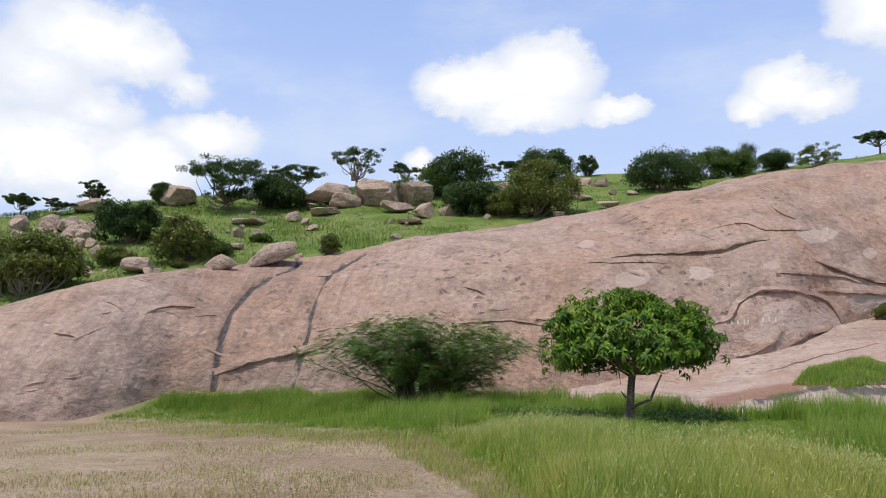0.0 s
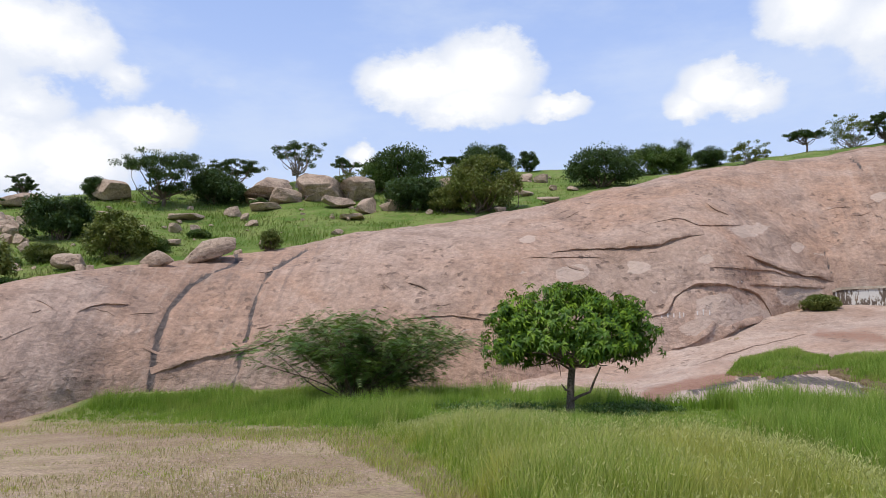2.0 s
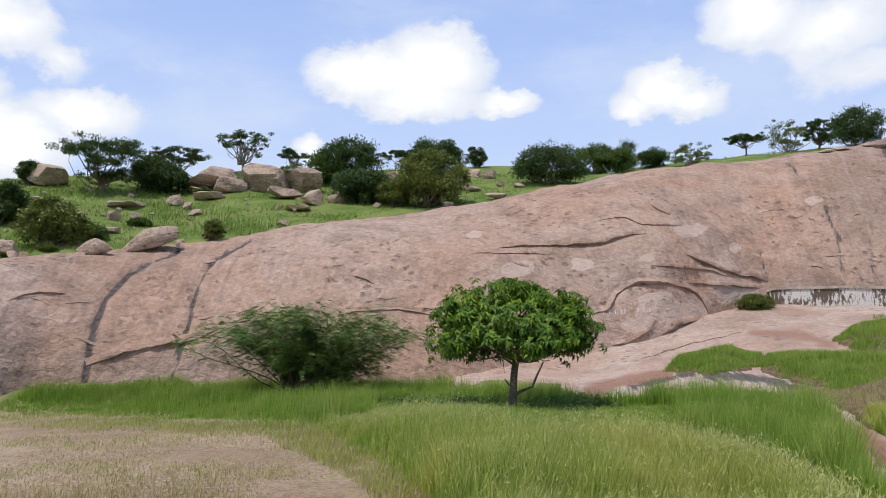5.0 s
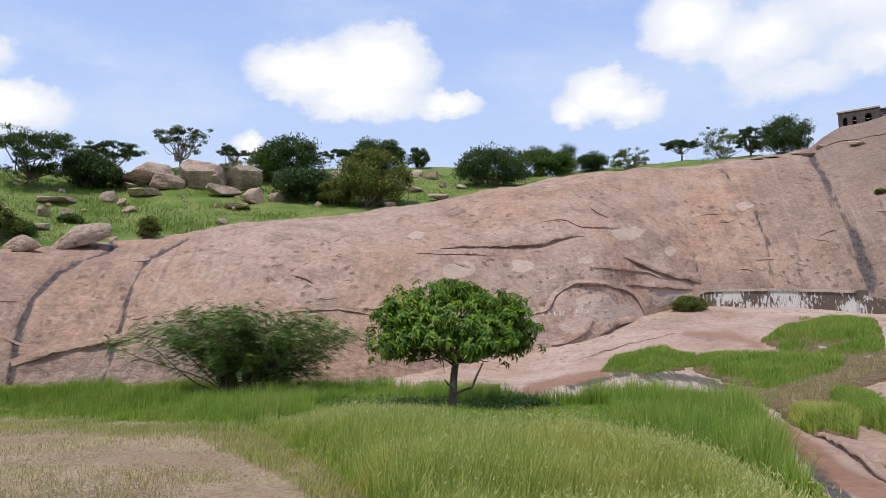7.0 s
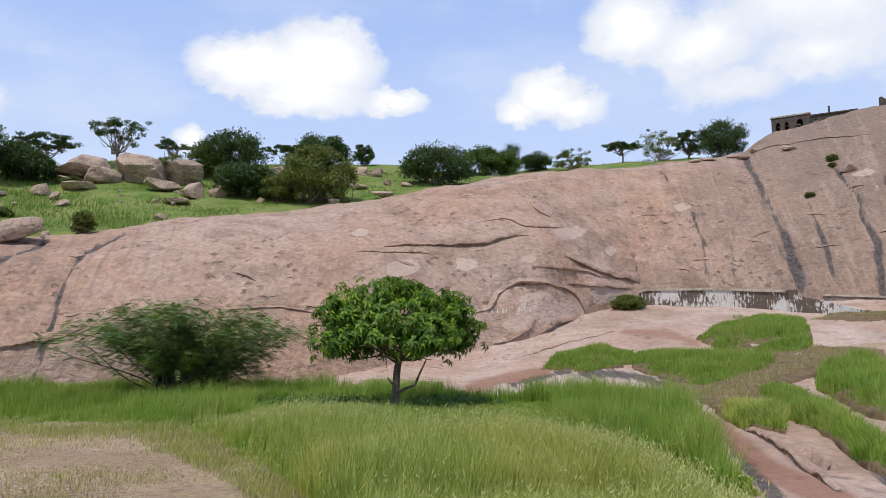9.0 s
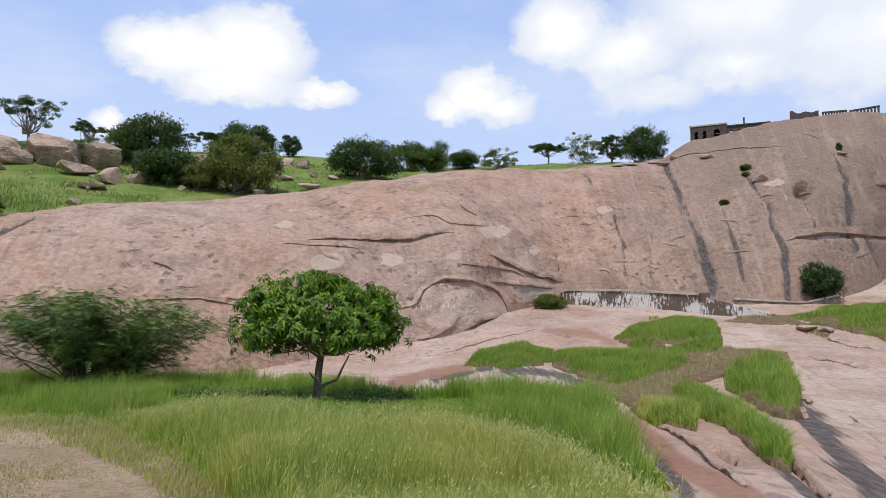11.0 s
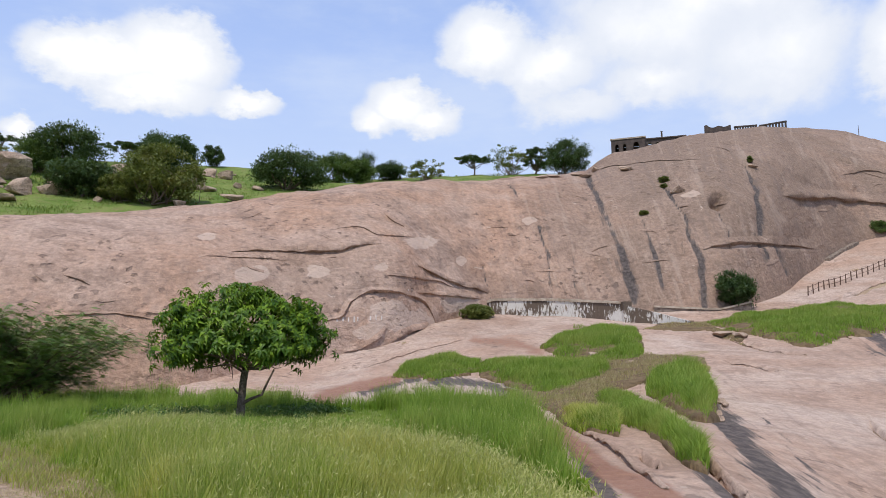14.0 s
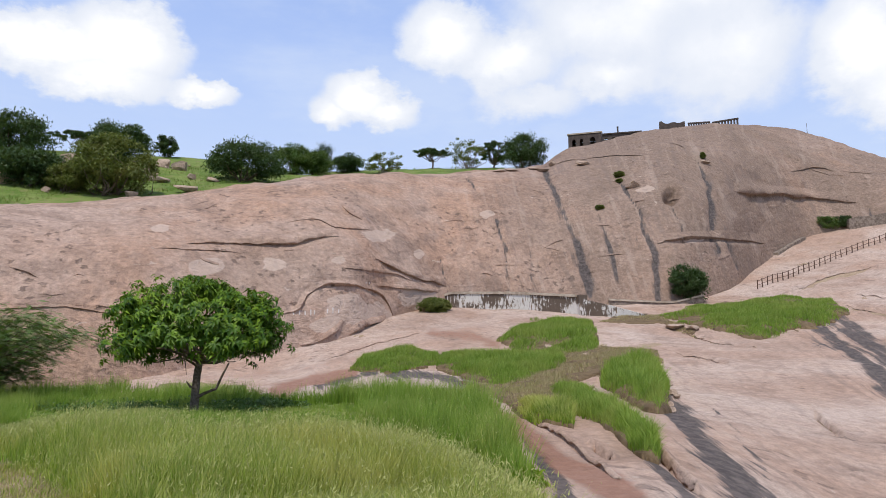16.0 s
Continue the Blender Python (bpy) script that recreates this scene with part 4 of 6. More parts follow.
    unit = np.array([(1, 0, 0), (0, 1, 0), (-1, 0, 0), (0, -1, 0), (0, 0, .7)], float)
    turn = g.uniform(0, 6.3, len(q))
    rot = np.stack([np.stack([np.cos(turn), -np.sin(turn), 0 * turn], -1), np.stack([np.sin(turn), np.cos(turn), 0 * turn], -1), np.stack([0 * turn, 0 * turn, 1 + 0 * turn], -1)], 1)
    v = np.einsum("nij,kj->nki", rot, unit) * k * g.uniform(.6, 1.3, (len(q), 5, 1)) + q[:, None, :3]
    i = np.arange(len(q))[:, None] * 5
    tagged(new("gravel", mesh_of("gravel", v, np.concatenate([i + [0, 1, 4], i + [1, 2, 4], i + [2, 3, 4], i + [3, 0, 4]]), BOULDER, False, {"stain": np.zeros(v.shape[:2]), "pale": np.ones(v.shape[:2])})), "small pale stones strewn on dry earth", "gravel", kind="stuff")
    # turf of the terrace above the hill
    poly = [(-36, 1), (-30, 3.7), (-20, 6.6), (-8, 8.4), (3, 10.4), (17, 12.4), (28, 13.6), (37, 13.8), (37, 14), (13, 14), (-6, 13.3), (-20, 11.6), (-36, 9)]
    q = scatter(38000, poly, 31, 0.0, terrace_at)
    me, _ = blades("hill_grass", q[:, :3] - [0, 0, 0.05], 0.26 * (1 + 0.6 * lattice(q[:, :3] * 0.4, 3)), 0.05, GRASS_HILL, 0.8, 6)
    tagged(new("hill_grass", me), "bright green turf on the hillside terrace", "grass", kind="stuff")


make_meadow()

EARTH = plain("dark_earth", (0.1, 0.066, 0.034), (0.22, 0.155, 0.085), 3.5, 0.9, 0.8, 0.05)
# turf islands on the apron: outline, mound height, blade height, blades, deep or tall, label
ISLANDS = [
    ([(24.1, -1.1), (25.2, -0.1), (28.5, 0.5), (30.4, 0.0), (30.6, -0.6), (28.9, -1.0), (26.9, -1.3)], 0.2, 0.4, 7000, GRASS_DEEP, "low tongue of bright green turf on pale granite"),
    ([(30.6, -0.6), (31.0, -0.1), (34.3, -0.0), (39.2, 0.1), (39.6, -0.8), (38.6, -1.6), (35.1, -2.4), (33.5, -2.1), (31.8, -1.5), (30.6, -1.1)], 0.25, 0.42, 15000, GRASS_DEEP, "broad island of bright green turf on granite"),
    ([(35.0, 0.9), (36.8, 2.0), (38.9, 2.5), (41.7, 2.2), (42.1, 1.1), (41.6, 0.1), (39.2, 0.2), (36.4, 0.3)], 0.3, 0.42, 11000, GRASS_DEEP, "green turf mound below the whitewashed wall"),
    ([(42.4, -1.5), (43.2, -1.1), (45.1, -0.8), (46.3, -1.1), (46.8, -2.4), (46.9, -3.9), (46.1, -4.3), (44.2, -3.4), (42.5, -2.5)], 0.4, 0.5, 9000, GRASS_DEEP, "rounded tussock of green grass at the apron's edge"),
    ([(36.1, -4.2), (37.1, -3.5), (38.5, -3.5), (40.3, -4.7), (40.2, -5.6), (38.7, -5.4), (36.7, -4.7)], 0.2, 0.34, 6000, GRASS_TALL, "low yellow-green tussock on brown earth"),
    ([(38.5, -2.9), (39.5, -2.6), (41.5, -2.9), (42.7, -3.8), (44.2, -5.3), (46.0, -6.7), (46.0, -8.0), (44.1, -7.0), (42.2, -5.3), (40.3, -4.3)], 0.2, 0.34, 10000, GRASS_DEEP, "strip of green turf rooted along a rock joint"),
    ([(46.5, 2.6), (48.8, 3.1), (51.0, 3.4), (54.6, 3.7), (57.3, 3.4), (58.3, 2.5), (56.9, 1.8), (54.5, 1.4), (53.0, 0.9), (50.9, 1.5), (48.7, 2.1)], 0.5, 0.36, 20000, GRASS_DEEP, "large lens of bright turf below the fence"),
    ([(42.3, 2.2), (44.5, 2.9), (46.5, 2.8), (48.7, 1.6), (48.9, 1.2), (46.4, 2.2)], 0.12, 0.15, 3500, GRASS_DRY, "thin browned turf at the foot of the wall"),
]
BARE = [(38.4, -0.6), (39.6, 0.3), (42.5, 0.6), (46.3, 0.0), (46.7, -0.9), (42.6, -1.4), (40.4, -2.0), (39.1, -2.6), (39.5, -4.2), (36.7, -4.2), (33.9, -3.1), (32.2, -2.2), (35.1, -2.6)]


def make_island(poly, mound, high, n, mat, label, seed):
    q = np.array(poly)
    az = np.arange(q[:, 0].min() - 0.5, q[:, 0].max() + 0.5, 0.1)
    el = np.arange(q[:, 1].min() - 0.3, q[:, 1].max() + 0.3, 0.06)
    A, E = np.meshgrid(az, el)
    P = apron_at(A, E)
    d = inside(A, E, poly) + 0.12 * fractal(P / 0.9, 3, 7)
    R = np.hypot(P[..., 0], P[..., 1])
    up = lambda d_: np.where(d_ > 0, 0.05 + mound * (1 - np.exp(-d_ / 0.35)), -0.3)
    P[..., 2] += up(d) + 0.04 * fractal(P / 0.5, 2, 3)
    f = grid_faces(len(el), len(az))
    f = f[(d.ravel()[f] > -0.12).any(1)]
    bed = tagged(new("turf_bed", mesh_of("turf_bed", P, f, EARTH)), "dark root-bound earth under " + label, "turf", kind="structure")
    s = scatter(int(n * 1.1), poly, seed, 0.2, apron_at, 0.0, -1.0)
    s = s[s[:, 5] > 0.02]
    root = s[:, :3].copy()
    root[:, 2] += up(s[:, 5]) - 0.02
    r = np.hypot(root[:, 0], root[:, 1])
    me, _ = blades("turf", root, high * np.clip(0.4 + s[:, 5] * 1.1, 0.35, 1) * (1 + 0.45 * lattice(root * 0.8, seed)), 0.006 + 0.0004 * r.mean(), mat, 0.6, seed)
    tagged(new("turf", me), label, "grass", kind="stuff")


make_island(BARE, .08, .13, 12000, GRASS_DRY, "bare brown earth with withered stalks", 50)
for k, (poly, mound, high, *rest) in enumerate(ISLANDS):
    ca, ce = np.mean(poly, axis=0)
    make_island([(ca + (a - ca) * 1.05, ce + (e - ce) * 1.06 - 0.05) for a, e in poly], mound * 0.8, high * 0.85, *rest, 60 + k)


# ------------------------------------------------------------------ trees
def tube(path, radii, sides=7):
    """Vertices and faces of a tapered tube along a path."""
    path, out = np.array(path, float), []
    d = np.gradient(path, axis=0)
    d /= np.linalg.norm(d, axis=1)[:, None] + 1e-9
    ref = np.array([0.31, 0.95, 0.1]) if abs(d[0] @ [0.31, 0.95, 0.1]) < 0.9 else np.array([1.0, 0, 0])
    for p, t, r in zip(path, d, radii):
        x = np.cross(t, ref)
        x /= np.linalg.norm(x)
        y = np.cross(t, x)
        a = np.linspace(0, 2 * np.pi, sides, endpoint=False)[:, None]
        out.append(p + r * (np.cos(a) * x + np.sin(a) * y))
    return np.concatenate(out), grid_faces(len(path), sides, True)


def wood(name, tubes, mat):
    v, f, n = [], [], 0
    for path, radii in tubes:
        a, b = tube(path, radii)
        v.append(a)
        f.append(b + n)
        n += len(a)
    return mesh_of(name, np.concatenate(v), np.concatenate(f), mat)


def bough(a, b, r0, r1, g, sag=0.12, n=6):
    a, b = np.array(a, float), np.array(b, float)
    t = np.linspace(0, 1, n)[:, None]
    L = np.linalg.norm(b - a)
    w = g.normal(size=3) * L * sag * 0.7
    w2 = g.normal(size=3) * L * sag * 0.35
    p = a + (b - a) * t + w * np.sin(np.pi * t) + w2 * np.sin(2 * np.pi * t)
    return p, np.linspace(r0, r1, n)


def leaf_cloud(name, centres, radii, count, size, mat, g, flat=0.75, aspect=0.5):
    """Many small leaves round clump centres."""
    k = len(centres)
    idx = np.repeat(np.arange(k), count)
    n = len(idx)
    d = g.normal(size=(n, 3))
    d /= np.linalg.norm(d, axis=1)[:, None]
    rad = radii[idx] * g.uniform(0, 1, n) ** 0.45
    p = centres[idx] + d * rad[:, None] * [1, 1, flat]
    ax = d * 0.7 + g.normal(size=(n, 3)) * 0.6 + [0, 0, -0.2]
    ax /= np.linalg.norm(ax, axis=1)[:, None]
    nz = g.normal(size=(n, 3)) * 0.6 + [0, 0, 1] + d * 0.4
    sd = np.cross(ax, nz)
    sd /= np.linalg.norm(sd, axis=1)[:, None] + 1e-9
    L = (size * g.uniform(0.6, 1.35, n))[:, None]
    v = np.stack([p - ax * L * .4 + sd * L * aspect * .55, p + ax * L * .6, p - ax * L * .4 - sd * L * aspect * .55], 1)
    return mesh_of(name, v, np.arange(n * 3).reshape(-1, 3), mat, False)


KINDS = {
    "weed": (.02, 26, 44, .17, .22, GRASS_TALL, 0, BARK, .8),  # crown bottom (of the height), clumps, leaves a clump, clump size (of the width), leaf, material, gaps, bark, flatness
    "dark": (.02, 64, 90, .17, .2, LEAF_DARK, 0, BARK, .75), "mid": (.03, 58, 85, .17, .19, LEAF_MID, 0, BARK, .75), "olive": (.02, 62, 85, .16, .2, LEAF_DRY, .05, BARK, .7),
    "thicket": (.04, 66, 85, .15, .19, LEAF_DRY, .2, PALE_BARK, .6),
    "dry": (.12, 46, 50, .15, .17, LEAF_DRY, .2, PALE_BARK, .6), "umbrella": (.5, 40, 85, .15, .17, LEAF_DARK, .12, BARK, .4), "dark_umbrella": (.2, 62, 90, .15, .19, LEAF_DARK, .1, BARK, .5),
    "open": (.38, 40, 60, .125, .16, LEAF_DARK, .22, PALE_BARK, .45), "pine": (.06, 42, 70, .24, .17, LEAF_DARK, .05, BARK, .8)}
TREE_LABELS = {
    "thicket": ("shrub", "sprawling olive thicket with bleached bare branches showing", "shrub"),
    "weed": ("weed", "bright yellow-green leafy weed at the meadow's edge", "weed"),
    "dark": ("shrub", "dense dark green rounded shrub on the rocky hillside", "shrub"), "mid": ("shrub", "leafy mid-green bushy shrub on the grassy ridge", "shrub"), "olive": ("shrub", "olive-green broad-leaved shrub beside granite boulders", "shrub"),
    "dry": ("shrub", "thin olive shrub with bare pale twigs showing", "shrub"), "umbrella": ("tree", "flat-topped thorn tree standing on the ridge line", "tree"), "dark_umbrella": ("tree", "wide dark spreading tree on the skyline", "tree"),
    "open": ("tree", "open-crowned small tree with crooked pale branches", "tree"), "pine": ("tree", "narrow upright dark tree on the ridge", "tree")}


def make_tree(az, el, wdeg, hdeg, kind, seed, base=None):
    g = np.random.default_rng(seed)
    p = terrace_at(az, el) if base is None else base
    r = float(np.hypot(p[0], p[1]))
    low, clumps, leaves, cs, leaf, mat, gaps, bark, flat = KINDS[kind]
    W, H = 1.14 * r * radians(wdeg), 1.05 * r * (math.tan(radians(el + hdeg)) - math.tan(radians(el)))
    H = max(H, 0.3)
    z0, z1 = low * H, H
    cz, hz = (z0 + z1) / 2, (z1 - z0) / 2
    c = []
    full = low < 0.1
    while len(c) < clumps * (0.55 if full else 0.36):
        d = g.normal(size=3)
        d /= np.linalg.norm(d)
        d *= g.uniform(0.3, 1) ** 0.5
        if kind == "pine":
            d[:2] *= 1.0 - 0.75 * (d[2] + 1) / 2
        if low > 0.3 and d[2] < -0.3:
            d[2] = -0.3 * g.uniform(0, 1)
        q = np.array([d[0] * W * (0.5 - cs * 0.5), d[1] * W * (0.42 - cs * 0.5), cz + d[2] * hz * 0.86])
        if gaps and lattice(q / (0.22 * W) + seed, 5) < gaps * 2 - 0.75:
            continue
        q[2] += 0.10 * H * lattice(q / (0.3 * W) + seed, 8)
        c.append(q)
    # every bough carries a flat pad of smaller clumps
    pads = np.array(c)
    c = np.repeat(pads, 5, 0) + g.normal(size=(len(pads) * 5, 3)) * [W * cs * .62, W * cs * .62, W * cs * .3 * flat]
    if full:
        # domed outline, widest low down
        rho = np.sqrt((c[:, 0] / (.47 * W)) ** 2 + (c[:, 1] / (.42 * W)) ** 2 + ((c[:, 2] - .36 * H) / np.where(c[:, 2] > .36 * H, .6 * H, .5 * H)) ** 2)
        c = (c - [0, 0, .36 * H]) * np.minimum(1, 0.93 / rho)[:, None] * (1 + .1 * lattice(c / (.25 * W) + seed, 3))[:, None] + [0, 0, .36 * H]
    c[:, 2] = np.clip(c[:, 2], z0 + .02 * H, None)
    rad = W * cs * (0.78 if full else 0.55) * g.uniform(0.5, 1.25, len(c))
    rad = np.minimum(rad, np.maximum(hz * 0.6, 0.1))
    small = float(np.clip(W / 4.5, 0.45, 1.15))
    name, label, cat = TREE_LABELS[kind]
    ob = thing(name, label, cat, Vector(p) - Vector((0, 0, 0.08)), "ridge vegetation")
    tubes = []
    fork = np.array([0, 0, max(low * 0.75, 0.12) * H])
    tr = 0.026 * H + 0.015
    if low > 0.15:
        tubes.append(bough((0, 0, -0.3), fork, tr * 1.3, tr, g, 0.1))
        stems = [fork]
    else:
        stems = [np.array([g.uniform(-.12, .12) * W, g.uniform(-.1, .1) * W, -0.1]) for _ in range(5)]
    for i in g.permutation(len(c))[: (24 if low > 0.15 or gaps else 12)]:
        s = stems[g.integers(len(stems))]
        tubes.append(bough(s, c[i], tr * 0.5, 0.01, g, 0.2))
    part("trunk", wood("trunk", tubes, bark), ob)
    part("crown", leaf_cloud("crown", c, rad, int(leaves * (0.95 if full else 1.25)), leaf * (0.95 if full else 0.85) * small, mat, g, flat), ob)
    return ob


TREES = [
    (-28.1, 4.6, 5.8, 4.1, "thicket"), (-31.5, 4.2, 4.0, 4.4, "olive"), (-25.6, 6.2, 2.2, 1.0, "mid"), (-20.9, 8.6, 1.6, .8, "mid"), (-16.4, 7.7, 2.0, 1.2, "mid"), (-13.4, 8.9, 1.6, .6, "mid"), (-9.3, 11.2, 1.2, .8, "mid"), (-19.0, 6.9, 1.2, .6, "olive"), (-22.6, 8.2, 4.15, 3.4, "dark"), (-18.7, 7.2, 4.2, 3.2, "olive"), (-23.1, 6.8, 2.5, 1.15, "olive"), (-24.7, 10.9, 1.9, 1.75, "dark_umbrella"), (-29.1, 9.5, 2.6, 1.5, "umbrella"),
    (-27, 9.8, 2.0, 1.1, "umbrella"), (-20.4, 11.1, 1.7, 1.6, "dark"), (-19.4, 11.4, 1.9, 1.3, "open"), (-16, 11, 5.6, 3.7, "dark_umbrella"), (-12.4, 11.3, 3.6, 2.4, "dark"), (-11.2, 11.9, 3.5, 2.6, "umbrella"),
    (-6.6, 12.8, 4.3, 3.1, "open"), (-2.9, 13.2, 2.7, 1.8, "open"), (-3.1, 12, 3, 2, "dry"), (1.3, 12.6, 4.7, 3.25, "dark"), (2.3, 11.3, 4.8, 2.3, "dark"), (-.6, 12.5, 2.8, 2.4, "mid"), (7.4, 11.1, 5.3, 4.1, "olive"),
    (4.7, 11.1, 2.7, 2.0, "olive"), (7.7, 13.6, 3.8, 2.5, "dark"), (10.8, 13.9, 1.5, 1.6, "dark"), (5.1, 13.6, 3.4, 1.4, "umbrella"), (16.3, 12.6, 5.0, 2.9, "dark"), (19.6, 13.2, 3.2, 2.2, "mid"), (22, 13.5, 1.6, 2.4, "pine"),
    (21.3, 13.3, 2.6, 1.7, "mid"), (23.8, 13.5, 2.1, 1.4, "dark"), (26.4, 13.5, 2.8, 1.5, "dry"), (30.2, 13.85, 2.5, 1.55, "umbrella"), (32.9, 13.85, 3.2, 2.05, "dry"), (34.9, 13.8, 2.1, 2.0, "dark_umbrella"), (37.1, 13.7, 3.4, 2.7, "dark")]
for k, (a, e, w, h, kind) in enumerate(TREES):
    make_tree(a, e, w, h, kind, 100 + k)
for a, e, w, h, kind, up in ((48.6, 3.6, 2.8, 2.7, "dark", 0), (57.6, 8.1, 1.5, 1.0, "mid", .1), (58.6, 8.2, 1.2, .95, "dark", .1), (30.3, 3.1, 2.4, 1.0, "olive", .1)):
    make_tree(a, e, w, h, kind, int(200 + a), apron_at(a, e))
make_tree(37.3, -9.6, 3.0, 2.2, "weed", 260, ground_at(37.1, -9.6))
for a, e, w, h in ((44.0, 12.85, .75, .45), (43.95, 12.45, .5, .35), (42.5, 10.55, .6, .35), (-8.5, 8.3, 1.5, 1.6), (50.0, 13.7, .4, .5)):
    q, _ = rock_at(a, e)
    make_tree(a, e, w, h, "olive", int(300 + a * 3), np.array(q))


def undergrowth():
    g = np.random.default_rng(3)
    az = np.concatenate([g.normal(9.6, 1.6, 26), g.normal(17, 2.0, 34), g.normal(5.5, 1.5, 16)])
    el = np.concatenate([g.normal(-3.5, .16, 26), g.normal(-3.55, .18, 34), g.normal(-3.25, .15, 16)])
    p = ground_at(az, el)
    p[:, 2] += 0.14
    me = leaf_cloud("undergrowth", p, g.uniform(.2, .5, len(p)), 120, .085, LEAF_FINE, g, 0.4)
    tagged(new("undergrowth", me), "low dark leafy herbs in the tree's shade", "undergrowth", kind="stuff")


undergrowth()


# the young broad-leaved tree in the meadow
def hero_tree():
    g = np.random.default_rng(42)
    base = ground_at(13.4, -3.75)
    r = float(np.hypot(base[0], base[1]))
    k = r / 21.5
    ob = thing("tree", "young broad-leaved tree with a dense domed green crown in grass", "tree", Vector(base))
    ob.rotation_euler[2] = radians(-13.4)
    fork = (0.08, 0, 1.32)
    tubes = [(np.array([(0, 0, -.15), (-.01, 0, .1), (.0, .01, .5), (.03, 0, .95), fork]) * k, np.array([.17, .12, .105, .1, .095]) * k)]
    limbs = []
    for i in range(16):
        a = i * 2.4 + g.uniform(-.3, .3)
        rr = g.uniform(.9, 2.0)
        end = np.array([rr * math.cos(a) + .1, rr * .9 * math.sin(a), g.uniform(1.75, 3.2) - .25 * rr])
        p, rad = bough(np.array(fork) * k, end * k, .05 * k, .014 * k, g, .12)
        limbs.append((p, rad))
        for _ in range(3):
            q = p[g.integers(2, 5)]
            limbs.append(bough(q, q + g.normal(size=3) * [.5, .5, .3] * k, .02 * k, .006 * k, g, .15, 4))
    part("trunk", wood("trunk", tubes, TRUNK), ob, "slender grey-brown trunk")
    for t in limbs:
        part("limb", wood("limb", [t], BARK), ob)
    low = [(np.array([(.02, -.05, .38), (.22, -.1, .5), (.52, -.12, .62), (.66, -.14, .95), (.82, -.16, 1.28)]) * k, np.array([.05, .042, .035, .03, .022]) * k),
           (np.array([(.02, -.05, .62), (-.12, -.1, .68), (-.22, -.12, .82)]) * k, np.array([.035, .03, .015]) * k),
           (np.array([(.05, -.05, 1.2), (-.3, -.2, 1.42), (-.62, -.3, 1.38), (-1.05, -.4, 1.3)]) * k, np.array([.035, .028, .02, .012]) * k)]
    for t in low:
        part("branch", wood("branch", [t], BARK), ob, "bare crooked low branch")

    def rosette(seed):
        h = np.random.default_rng(seed)
        v, f = [], []
        for i in range(13):
            a = i * 2.4 + h.uniform(-.3, .3)
            L, w = h.uniform(.17, .26) * k, h.uniform(.058, .085) * k
            d = np.array([math.cos(a), math.sin(a), 0])
            s = np.array([-math.sin(a), math.cos(a), 0])
            rise = h.uniform(-.1, .75)
            p0 = np.array([0, 0, h.uniform(-.08, .05) * k])
            p1 = p0 + d * L * .45 + np.array([0, 0, rise * L * .45])
            p2 = p0 + d * L * .92 + np.array([0, 0, (rise * .45 - h.uniform(.2, .6)) * L])
            n = len(v)
            v += [p0, p1 + s * w / 2 + [0, 0, .012], p1 - [0, 0, .008], p1 - s * w / 2 + [0, 0, .012], p2, p0 * .3 + p1 * .7 + s * w * .4, p0 * .3 + p1 * .7 - s * w * .4]
            f += [(n, n + 5, n + 2), (n + 5, n + 1, n + 2), (n, n + 2, n + 6), (n + 6, n + 2, n + 3), (n + 2, n + 1, n + 4), (n + 2, n + 4, n + 3)]
        return np.array(v), np.array(f)

    shapes = [rosette(s) for s in range(5)]
    meshes = [mesh_of("rosette", v, f, LEAF_HERO) for v, f in shapes]
    spots, tufts = [], []
    while len(tufts) < 112:
        d = g.normal(size=3)
        d /= np.linalg.norm(d)
        if d[2] < -.35:
            continue
        q = g.uniform(.5, 1.0) ** .4
        flare = 1.0 + .2 * max(d[2], 0)
        p = np.array([d[0] * 1.98 * flare, d[1] * 2.0 * flare, d[2] * (1.42 if d[2] > 0 else 1.4)]) * q + [.05, 0, 2.0]
        if p[2] < 1.42 + .2 * float(lattice(p * 1.1, 6)) + (.2 if -.9 < p[0] < -.1 else 0) - .2 * min(abs(p[0]) / 2, 1):
            continue
        if any(np.linalg.norm((p - t) * [1, 1, 1.5]) < .27 for t, _ in tufts):
            continue
        tufts.append((p, d))
    for p, d in tufts:
        for _ in range(9):
            o = g.normal(size=3) * [.24, .24, .13]
            spots.append(((p + o) * k, d * .8 + o))
    spots.sort(key=lambda s: s[0][1])
    crown_v, crown_f, n = [], [], 0
    tops = []
    for i, (p, d) in enumerate(spots):
        tilt = Matrix.Translation(p) @ Vector((d[0] * .8, d[1] * .8, abs(d[2]) + .55)).to_track_quat("Z", "Y").to_matrix().to_4x4() @ Matrix.Rotation(g.uniform(0, 6.3), 4, "Z") @ Matrix.Scale(g.uniform(.8, 1.2), 4)
        if i < 300:
            tops.append((i % 5, tilt))
        else:
            v, f = shapes[i % 5]
            m = np.array(tilt)
            crown_v.append(v @ m[:3, :3].T + m[:3, 3])
            crown_f.append(f + n)
            n += len(v)
    crown = part("crown", mesh_of("crown", np.concatenate(crown_v), np.concatenate(crown_f), LEAF_HERO), ob)
    for i, m in tops:
        o = part("rosette", meshes[i], crown)
        o.matrix_local = m


hero_tree()


